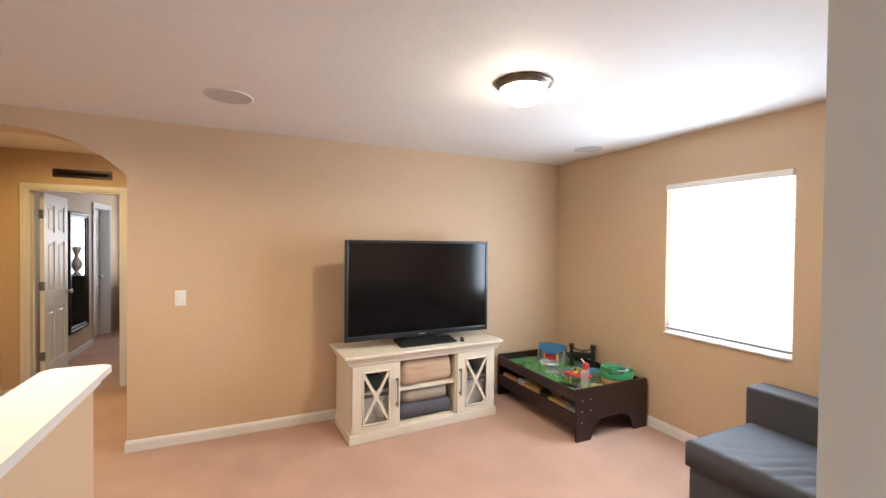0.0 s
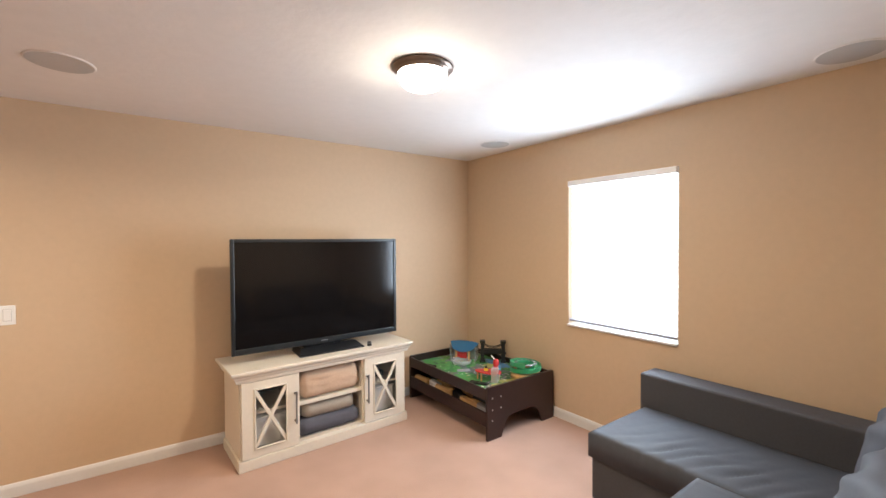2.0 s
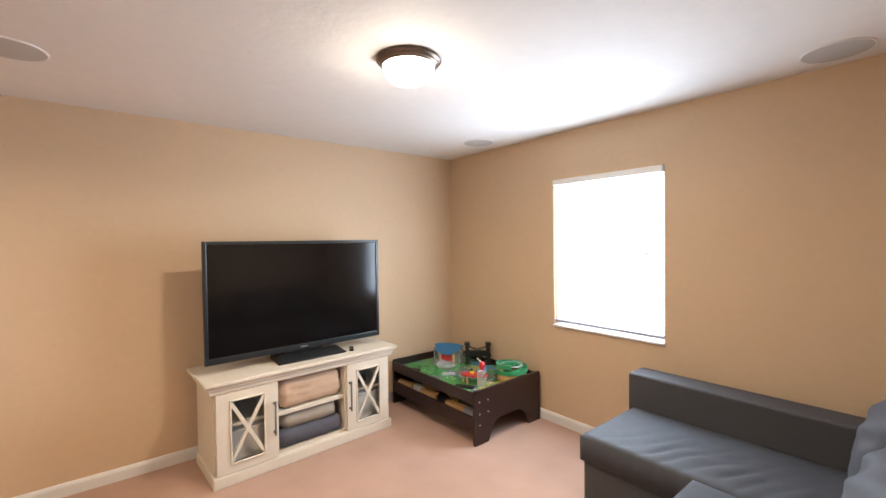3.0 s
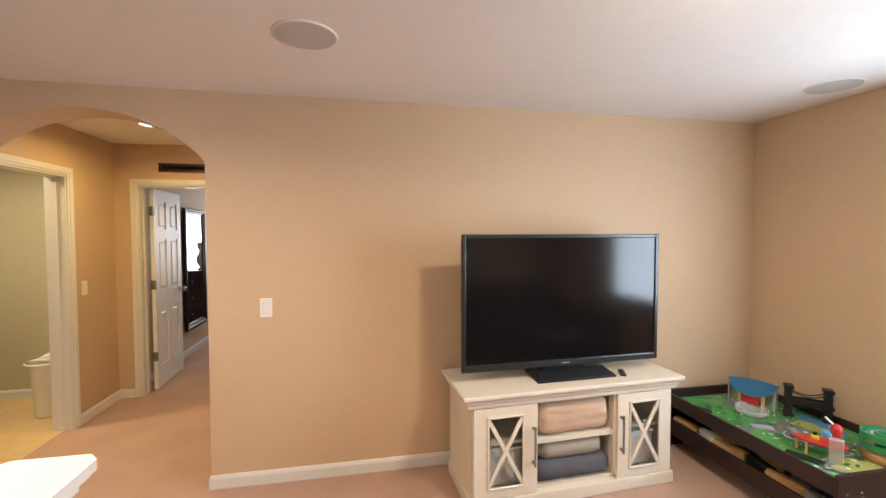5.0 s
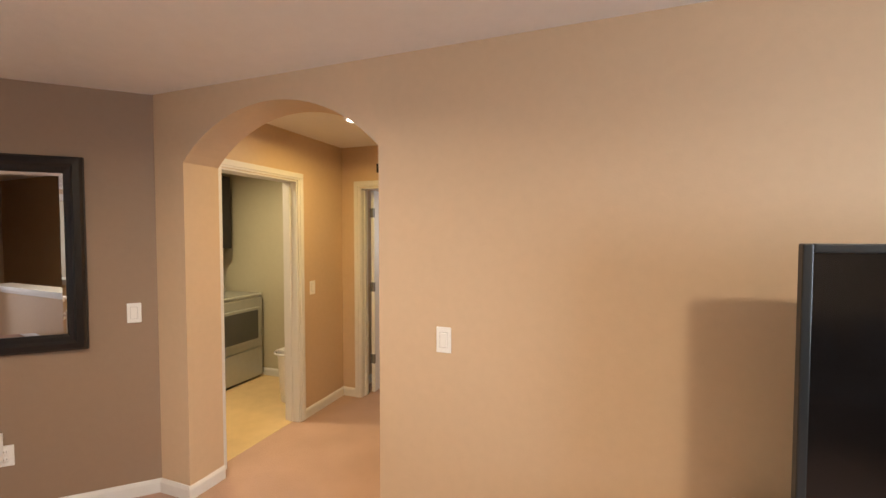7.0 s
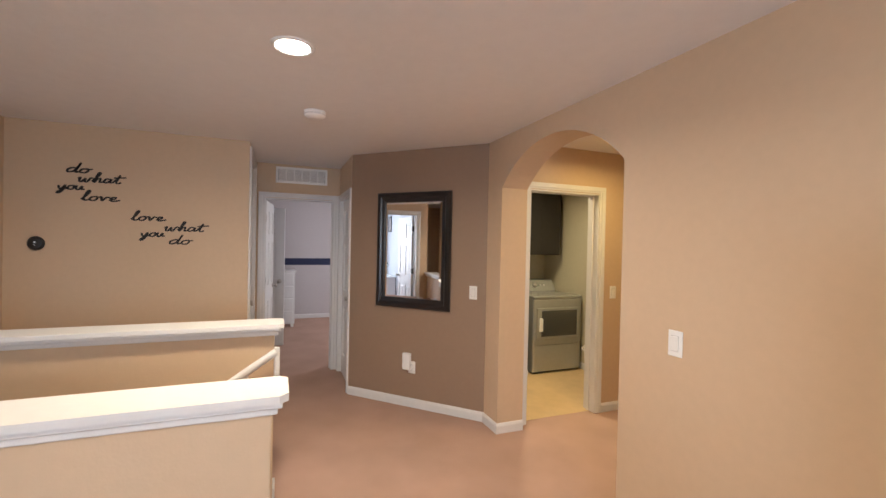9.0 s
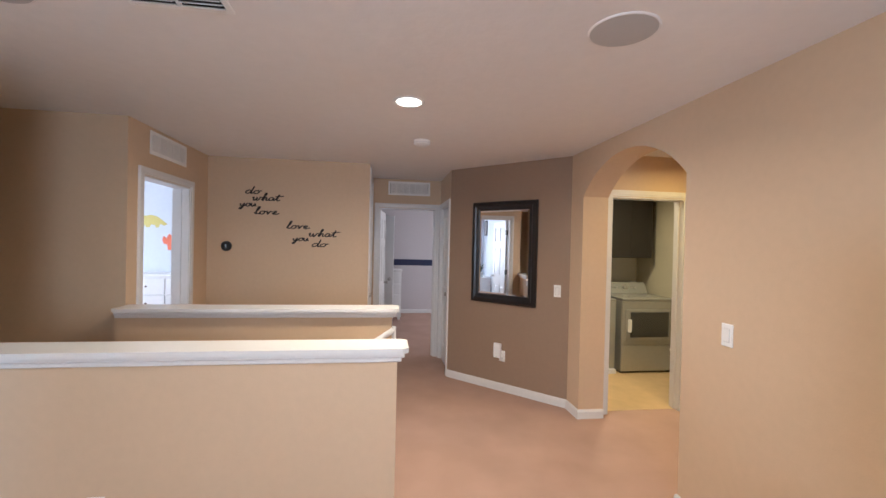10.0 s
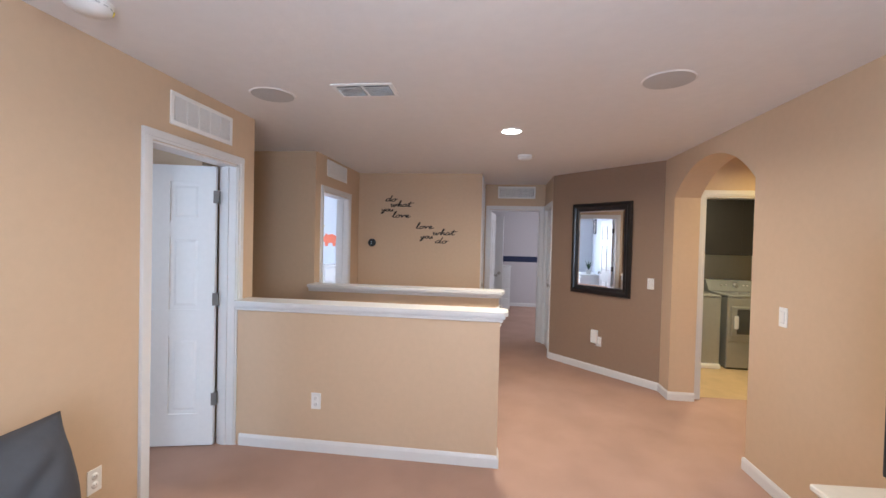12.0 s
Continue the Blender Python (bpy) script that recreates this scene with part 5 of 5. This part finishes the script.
# ---- lettering on the landing wall ----
STROKES = {
    "d": ((0.50, 0.42), (0.30, 0.50), (0.06, 0.30), (0.10, 0.03), (0.34, 0.10), (0.50, 0.42), (0.62, 1.05), (0.50, 0.30), (0.52, 0.04), (0.70, 0.12)),
    "o": ((0.40, 0.46), (0.12, 0.36), (0.08, 0.08), (0.32, 0.02), (0.48, 0.24), (0.40, 0.46), (0.50, 0.40), (0.70, 0.44)),
    "w": ((0.0, 0.30), (0.12, 0.46), (0.12, 0.08), (0.26, 0.03), (0.42, 0.40), (0.42, 0.06), (0.56, 0.04), (0.72, 0.45), (0.90, 0.38)),
    "h": ((0.0, 0.10), (0.22, 0.60), (0.34, 1.0), (0.22, 0.98), (0.12, 0.02), (0.28, 0.40), (0.44, 0.42), (0.44, 0.06), (0.62, 0.10)),
    "a": ((0.46, 0.40), (0.20, 0.46), (0.06, 0.18), (0.18, 0.02), (0.40, 0.18), (0.48, 0.44), (0.44, 0.08), (0.64, 0.10)),
    "t": ((0.0, 0.10), (0.20, 0.50), (0.32, 0.92), (0.20, 0.20), (0.30, 0.02), (0.50, 0.14)),
    "bar": ((-0.02, 0.60), (0.30, 0.64), (0.72, 0.70)),
    "y": ((0.0, 0.40), (0.08, 0.12), (0.24, 0.04), (0.44, 0.44), (0.36, -0.10), (0.16, -0.44), (0.02, -0.36), (0.30, -0.06), (0.62, 0.18)),
    "u": ((0.0, 0.40), (0.06, 0.08), (0.22, 0.02), (0.42, 0.42), (0.42, 0.08), (0.62, 0.10)),
    "l": ((0.0, 0.10), (0.24, 0.56), (0.36, 1.0), (0.24, 1.0), (0.14, 0.40), (0.18, 0.03), (0.44, 0.10)),
    "v": ((0.0, 0.36), (0.10, 0.44), (0.18, 0.04), (0.40, 0.42), (0.62, 0.36)),
    "e": ((0.0, 0.12), (0.30, 0.26), (0.34, 0.44), (0.16, 0.42), (0.10, 0.14), (0.26, 0.02), (0.66, 0.16)),
}
ADVANCE = {"d": 0.66, "o": 0.60, "w": 0.84, "h": 0.60, "a": 0.60, "t": 0.50, "y": 0.58, "u": 0.60, "l": 0.42, "v": 0.58, "e": 0.62}


def smooth_line(pts, per=6):
    out = []
    n = len(pts)
    for i in range(n - 1):
        p0, p1, p2, p3 = (Vector((*pts[max(min(k, n - 1), 0)], 0)) for k in (i - 1, i, i + 1, i + 2))
        for s in range(per):
            t = s / per
            out.append(0.5 * (2 * p1 + (p2 - p0) * t + (2 * p0 - 5 * p1 + 4 * p2 - p3) * t * t + (3 * p1 - p0 - 3 * p2 + p3) * t ** 3))
    out.append(Vector((*pts[-1], 0)))
    return out


def script_word(word, size, width):
    """Handwritten word as raised strokes; local x along the line, z up, front towards -y."""
    bm = bmesh.new()
    total = sum(ADVANCE[c] for c in word)
    k = width / total
    at = 0.0
    lines = []
    for c in word:
        for s in (c, "bar") if c == "t" else (c,):
            lines.append([Vector(((p.x + at + 0.18 * p.y) * k, 0, p.y * size)) for p in smooth_line(STROKES[s])])
        at += ADVANCE[c]
    half = 0.0062
    for line in lines:
        prev = None
        for i, p in enumerate(line):
            d = (line[min(i + 1, len(line) - 1)] - line[max(i - 1, 0)]).normalized()
            n = Vector((-d.z, 0, d.x)) * half * (0.75 + 0.45 * abs(d.z))
            ring = [bm.verts.new(q) for q in (p + n, p + n + Vector((0, -0.004, 0)), p - n + Vector((0, -0.004, 0)), p - n)]
            if prev:
                for a in range(4):
                    bm.faces.new((prev[a], prev[(a + 1) % 4], ring[(a + 1) % 4], ring[a]))
            else:
                bm.faces.new(ring)
            prev = ring
        bm.faces.new(prev)
    bmesh.ops.recalc_face_normals(bm, faces=bm.faces)
    return bm


def lettering(words, label):
    ob = empty("wall_lettering", (-3.32, words[0][1], words[0][2]), 90)
    for word, y, z, width, size in words:
        part("word", moved(script_word(word, size, width), Matrix.Translation((y - words[0][1], -0.0006, z - words[0][2]))), LETTER, ob, "the word " + word)
    tagged(ob, label, "wall lettering")


lettering((("do", 0.67, 2.045, 0.15, 0.075), ("what", 0.74, 1.975, 0.285, 0.075), ("you", 0.62, 1.91, 0.165, 0.07), ("love", 0.765, 1.83, 0.25, 0.075)), "black script lettering that reads do what you love")
lettering((("love", 1.095, 1.685, 0.24, 0.075), ("what", 1.325, 1.605, 0.295, 0.075), ("you", 1.165, 1.555, 0.165, 0.07), ("do", 1.36, 1.495, 0.16, 0.075)), "black script lettering that reads love what you do")


# ---- framed mirror on the taupe wall ----
def framed_mirror(name, place, turn, w, h, f, label, lean=0.0, mat=BLACKWOOD):
    """Bevelled mirror in a broad dark frame: local x along the wall, front towards -y, from z 0 up."""
    ob = empty(name, place, turn)
    a = w / 2
    prof = [(0.0, 0.0), (0.0, -0.022), (0.012, -0.034), (f * 0.45, -0.036), (f * 0.62, -0.024), (f * 0.85, -0.020), (f, -0.012), (f, 0.0)]
    for k, (x0, z0, x1, z1) in enumerate(((-a, 0, a, 0), (a, 0, a, h), (a, h, -a, h), (-a, h, -a, 0))):
        d = Vector((x1 - x0, 0, z1 - z0)).normalized()
        n = Vector((-d.z, 0, d.x))
        bm = bmesh.new()
        ends = []
        for p, s in (((x0, z0), 1), ((x1, z1), -1)):
            ends.append([bm.verts.new(Vector((p[0], 0, p[1])) + n * o + d * o * s + Vector((0, y, 0))) for o, y in prof])
        m = len(prof)
        for i in range(m - 1):
            bm.faces.new((ends[0][i], ends[0][i + 1], ends[1][i + 1], ends[1][i]))
        bmesh.ops.recalc_face_normals(bm, faces=bm.faces)
        part("frame_side", bm, mat, ob)
    g = f - 0.004
    bm = bmesh.new()
    outer = [bm.verts.new(p) for p in ((-a + g, -0.008, g), (a - g, -0.008, g), (a - g, -0.008, h - g), (-a + g, -0.008, h - g))]
    v = g + 0.022
    inner = [bm.verts.new(p) for p in ((-a + v, -0.0102, v), (a - v, -0.0102, v), (a - v, -0.0102, h - v), (-a + v, -0.0102, h - v))]
    for i in range(4):
        j = (i + 1) % 4
        bm.faces.new((outer[i], outer[j], inner[j], inner[i]))
    bm.faces.new(inner)
    bmesh.ops.recalc_face_normals(bm, faces=bm.faces)
    part("mirror_glass", bm, MIRROR, ob, "bevelled mirror glass")
    part("backing", cube(-a + 0.01, a - 0.01, -0.006, 0, 0.01, h - 0.01), mat, ob)
    return tagged(ob, label, "mirror")


framed_mirror("wall_mirror_framed", on_diagonal(0.73, 0.935, 0.008), DTURN - 0.8, 0.785, 1.088, 0.092, "mirror in a broad black wooden frame on the taupe wall")
framed_mirror("leaning_mirror", (-2.165, 7.225, 0.34), 90, 0.68, 1.56, 0.075, "tall black-framed mirror on the bedroom wall")


# ---- stair handrail ----
def handrail():
    ob = empty("handrail", (-1.76, 2.19, 0))
    bm = bmesh.new()
    slope = 0.18 / 0.27
    rod(bm, (0, 0.03, 0.905), (0, -2.2, 0.905 - 2.23 * slope), 0.022, 16)
    part("rail", bm, TRIM, ob, "white round rail")
    bm = bmesh.new()
    rod(bm, (0, 0.035, 0.74), (0, 0.035, 0.93), 0.016, 14)
    part("end_post", bm, TRIM, ob)
    for y in (-0.12, -1.1, -2.0):
        bm = bmesh.new()
        z = 0.905 - (0.03 - y) * slope
        rod(bm, (-0.058, y, z - 0.07), (-0.01, y, z - 0.055), 0.008)
        rod(bm, (-0.01, y, z - 0.055), (0, y, z - 0.015), 0.008)
        part("bracket", bm, PLASTIC, ob)
    tagged(ob, "white handrail fixed along the stair side of the half wall", "handrail")


handrail()


# ---- laundry ----
def dryer():
    ob = empty("dryer", (-3.435, 5.425, 0))
    w = 0.35
    part("cabinet", cube(-0.70, 0.0, -w, w, 0.02, 0.905, 0.012), STEEL, ob)
    part("top_lid", cube(-0.72, 0.012, -w - 0.003, w + 0.003, 0.905, 0.94, 0.012), STEEL, ob)
    part("upper_panel", cube(0.0, 0.012, -w + 0.004, w - 0.004, 0.355, 0.895, 0.006), STEEL, ob)
    part("lower_panel", cube(0.0, 0.012, -w + 0.004, w - 0.004, 0.03, 0.345, 0.006), STEEL, ob)
    part("plinth", cube(-0.68, -0.02, -w + 0.01, w - 0.01, 0, 0.025), DARKPLASTIC, ob)
    leaf = part("door", cube(0.010, 0.032, -w + 0.035, w - 0.05, 0.42, 0.80, 0.012), STEEL, ob)
    part("door_window", cube(0.031, 0.036, -w + 0.10, w - 0.085, 0.455, 0.765, 0.004), SMOKED, leaf, "dark glazed panel")
    part("door_recess", cube(0.0305, 0.0325, -w + 0.10, w - 0.085, 0.455, 0.765), DARKPLASTIC, leaf)
    part("handle", cube(0.030, 0.055, -w + 0.065, -w + 0.11, 0.52, 0.68, 0.008), PLASTIC, leaf, "pale door handle")
    bm = prism([(-0.72, 0.94), (-0.50, 0.94), (-0.585, 1.075), (-0.62, 1.085), (-0.72, 1.085)], 2 * w - 0.02, 0.006)
    console = part("console", moved(bm, Matrix.Translation((0, -w + 0.01, 0))), STEEL, ob)
    tilt = math.degrees(math.atan2(0.085, 0.135))
    dial = lathe([(0, 0.03), (0.02, 0.03), (0.028, 0.022), (0.034, 0.0)], 24)
    part("dial", moved(dial, Matrix.Translation((-0.545, 0.02, 1.012)) @ pose(0, 0, 0, 0, 90 - tilt, 0)), NICKEL, console, "chrome dial")
    for y in (-0.16, -0.10, 0.12, 0.17):
        part("button", moved(lathe([(0, 0.012), (0.010, 0.010), (0.012, 0)], 14), Matrix.Translation((-0.545, y, 1.012)) @ pose(0, 0, 0, 0, 90 - tilt, 0)), NICKEL, console)
    tagged(ob, "silver front-loading dryer with a dark door window", "dryer")


def washer():
    ob = empty("washing_machine", (-3.44, 4.665, 0))
    w = 0.34
    part("cabinet", cube(-0.68, 0.0, -w, w, 0.06, 0.90, 0.012), STEEL, ob)
    part("lid", cube(-0.50, 0.008, -w + 0.005, w - 0.005, 0.90, 0.93, 0.014), STEEL, ob)
    part("base_trim", cube(-0.66, 0.03, -w + 0.004, w + 0.004, 0.0, 0.062, 0.012), PLASTIC, ob, "white base trim")
    bm = prism([(-0.70, 0.90), (-0.50, 0.90), (-0.575, 1.06), (-0.61, 1.075), (-0.70, 1.075)], 2 * w - 0.02, 0.006)
    console = part("console", moved(bm, Matrix.Translation((0, -w + 0.01, 0))), STEEL, ob)
    part("dial", moved(lathe([(0, 0.03), (0.02, 0.03), (0.028, 0.022), (0.034, 0.0)], 24), Matrix.Translation((-0.535, 0.0, 0.985)) @ pose(0, 0, 0, 0, 65, 0)), NICKEL, console)
    tagged(ob, "silver washing machine with a white base beside the dryer", "washing machine")


def wall_cabinet(y0, y1, label):
    ob = empty("wall_cabinet", (-4.30, (y0 + y1) / 2, 1.43))
    w = (y1 - y0) / 2
    part("box", cube(0, 0.50, -w, w, 0, 0.80), DARKCAB, ob)
    for a, b in ((-w + 0.002, 0.10), (0.1015, w - 0.002)):
        leaf = part("door", cube(0.501, 0.521, a, b, 0.003, 0.797, 0.0008, 1), DARKCAB, ob)
        part("edge_pull", cube(0.519, 0.524, a + 0.01, b - 0.01, 0.004, 0.010), DARKCAB, leaf)
    tagged(ob, label, "wall cabinet")


dryer()
washer()
wall_cabinet(4.90, 5.70, "charcoal wall cabinet above the dryer")


def waste_bin():
    ob = empty("laundry_bin", (-2.67, 5.36, 0.002))
    bm = lathe([(0.0, 0.0), (0.105, 0.0), (0.112, 0.01), (0.145, 0.46), (0.152, 0.475), (0.146, 0.478), (0.138, 0.46), (0.106, 0.015), (0.0, 0.012)], 36)
    for v in bm.verts:
        v.co.x *= 0.8
        if v.co.z > 0.42:
            v.co.z += 0.045 * (v.co.y / 0.15) ** 2
    part("body", bm, PLASTIC, ob, "", True)
    part("rim", lathe([(0.150, 0.455), (0.158, 0.458), (0.158, 0.470), (0.150, 0.474)], 36), PLASTIC, ob, "", True)
    tagged(ob, "white plastic bin on the laundry floor", "bin")


waste_bin()


# ---- playroom bedroom seen through its door ----
def dresser(name, place, turn, w, d, h, rows, cols, mat, knob_mat, label):
    """Drawer chest: local x along its width, front towards -y."""
    ob = empty(name, place, turn)
    a = w / 2
    part("body", cube(-a, a, -d + 0.02, 0, 0.06, h - 0.03), mat, ob)
    part("top", cube(-a - 0.015, a + 0.015, -d - 0.005, 0.0, h - 0.03, h, 0.005), mat, ob)
    for sx in (-1, 1):
        for yy in (-d + 0.06, -0.06):
            part("leg", cube(sx * (a - 0.04) - 0.025, sx * (a - 0.04) + 0.025, yy - 0.025, yy + 0.025, 0, 0.06), mat, ob)
    cw, rh = (w - 0.04) / cols, (h - 0.13) / rows
    for r in range(rows):
        for c in range(cols):
            x0 = -a + 0.02 + c * cw
            z0 = 0.08 + r * rh
            drawer = part("drawer", cube(x0 + 0.008, x0 + cw - 0.008, -d, -d + 0.022, z0 + 0.008, z0 + rh - 0.008, 0.004, 1), mat, ob)
            part("knob", moved(lathe([(0, 0.028), (0.012, 0.026), (0.014, 0.018), (0.006, 0.010), (0.007, 0)], 14), Matrix.Translation((x0 + cw / 2, -d, z0 + rh / 2)) @ pose(0, 0, 0, 90, 0, 0)), knob_mat, drawer)
    return tagged(ob, label, "dresser")


dresser("dresser", (-5.285, -1.05, 0), 90, 1.45, 0.46, 1.055, 4, 3, DOORPAINT, BRONZE, "white dresser with dark knobs under dinosaur decals")


def decal(name, place, outline, mat, label, scale=1.0):
    bm = prism([(x * scale, z * scale) for x, z in outline], 0.004)
    ob = part(name, bm, mat)
    ob.matrix_world = pose(place[0] + 0.004, place[1], place[2], 0, 0, 90)
    return tagged(ob, label, "wall decal")


LONGNECK = ((-0.26, 0.17), (-0.23, 0.20), (-0.18, 0.19), (-0.17, 0.10), (-0.13, 0.02), (-0.05, 0.03), (0.02, 0.045), (0.10, 0.03), (0.17, -0.02), (0.25, -0.09), (0.20, -0.11), (0.15, -0.08), (0.13, -0.14), (0.09, -0.14), (0.08, -0.10), (0.02, -0.10), (0.01, -0.14), (-0.04, -0.14), (-0.05, -0.10), (-0.09, -0.14), (-0.13, -0.13), (-0.14, -0.06), (-0.19, 0.0), (-0.22, 0.10), (-0.25, 0.14))
HORNED = ((-0.17, 0.03), (-0.15, 0.09), (-0.11, 0.05), (-0.08, 0.12), (-0.03, 0.09), (0.04, 0.11), (0.11, 0.08), (0.17, 0.0), (0.12, 0.01), (0.11, -0.12), (0.06, -0.12), (0.05, -0.06), (-0.03, -0.06), (-0.04, -0.12), (-0.09, -0.12), (-0.10, -0.04), (-0.15, -0.03))
decal("dinosaur_decal", (-5.30, -1.27, 1.845), LONGNECK, YELLOW, "yellow long-necked dinosaur wall decal")
decal("dinosaur_decal", (-5.30, -0.92, 1.50), HORNED, ORANGE, "coral horned dinosaur wall decal")


def ceiling_fan():
    ob = empty("ceiling_fan", (-4.6, -1.8, H))
    bm = bmesh.new()
    rod(bm, (0, 0, 0), (0, 0, -0.12), 0.015)
    part("stem", bm, BRONZE, ob)
    part("hub", moved(lathe([(0, -0.21), (0.09, -0.20), (0.10, -0.15), (0.06, -0.11), (0, -0.11)], 24), Matrix.Identity(4)), BRONZE, ob, "", True)
    for i in range(5):
        part("blade", moved(cube(0.10, 0.64, -0.06, 0.06, -0.150, -0.142, 0.003, 1), pose(0, 0, 0, 0, 0, 72 * i + 57)), ESPRESSO, ob)
    tagged(ob, "dark ceiling fan at rest in the bedroom", "ceiling fan")


ceiling_fan()


# ---- room at the end of the hall ----
structure("wall_stripe", cube(-7.999, -7.992, 0.73, 5.35, 1.07, 1.205), NAVY, "navy painted stripe round the bedroom wall", "trim")
dresser("white_chest", (-7.55, 2.2, 0), 90, 0.62, 0.45, 1.02, 4, 1, DOORPAINT, NICKEL, "white chest of drawers behind the open doors")
door("closet_door", (-5.86, 1.62), 80, 0.70, 0, "white six-panel closet door standing open", hinges=False)


# ---- north bedroom seen past its half-open door ----
dresser("black_dresser", (-1.15, 9.34, 0), 0, 1.5, 0.45, 0.95, 3, 2, BLACKWOOD, NICKEL, "black dresser below the bedroom window")


def vase():
    ob = part("vase", lathe([(0, 0), (0.06, 0), (0.065, 0.02), (0.03, 0.05), (0.07, 0.12), (0.085, 0.20), (0.04, 0.29), (0.03, 0.33), (0.06, 0.40), (0.07, 0.46), (0.05, 0.48), (0.0, 0.48)], 32), NICKEL, None, "", True)
    ob.location = (-1.58, 9.10, 0.95)
    tagged(ob, "tall silver baluster vase on the black dresser", "vase")


vase()


# ---- bedroom seen in the landing mirror ----
dresser("low_chest", (-2.095, -2.15, 0), -90, 1.0, 0.42, 0.82, 3, 2, DOORPAINT, BRONZE, "low white chest of drawers beside the open door")


def picture_frame():
    ob = empty("picture_frame", (-2.081, -2.42, 1.80), -90)
    for a, b, e, f in ((-0.15, -0.12, 0.0, 0.36), (0.12, 0.15, 0.0, 0.36), (-0.12, 0.12, 0.0, 0.03), (-0.12, 0.12, 0.33, 0.36)):
        part("frame", cube(a, b, -0.025, -0.002, e, f, 0.003, 1), BLACKWOOD, ob)
    part("print", cube(-0.12, 0.12, -0.012, -0.004, 0.03, 0.33), GREYWALL, ob, "pale blank print")
    tagged(ob, "small black picture frame on the pale bedroom wall", "picture frame")


picture_frame()


def potted_plant():
    ob = empty("potted_plant", (-2.30, -1.85, 0.82))
    part("pot", lathe([(0.0, 0.0), (0.050, 0.0), (0.066, 0.10), (0.070, 0.10), (0.070, 0.112), (0.060, 0.112), (0.058, 0.095), (0.0, 0.092)], 24), PLASTIC, ob, "white pot", True)
    rng = random.Random(5)
    for i in range(14):
        a, lean, h = rng.uniform(0, 6.28), rng.uniform(0.05, 0.13), rng.uniform(0.14, 0.26)
        bm = bmesh.new()
        rows = []
        for k in range(6):
            s = k / 5
            w = 0.016 * math.sin(math.pi * min(1, 0.15 + s * 0.85))
            r = lean * s * s
            c, q = math.cos(a), math.sin(a)
            rows.append([bm.verts.new((c * r - q * w * g, q * r + c * w * g, 0.09 + h * s)) for g in (-1, 1)])
        for m, n in zip(rows, rows[1:]):
            bm.faces.new((m[0], m[1], n[1], n[0]))
        part("leaf", bm, LEAFGREEN, ob)
    tagged(ob, "small dark green potted plant on the white chest", "plant")


potted_plant()
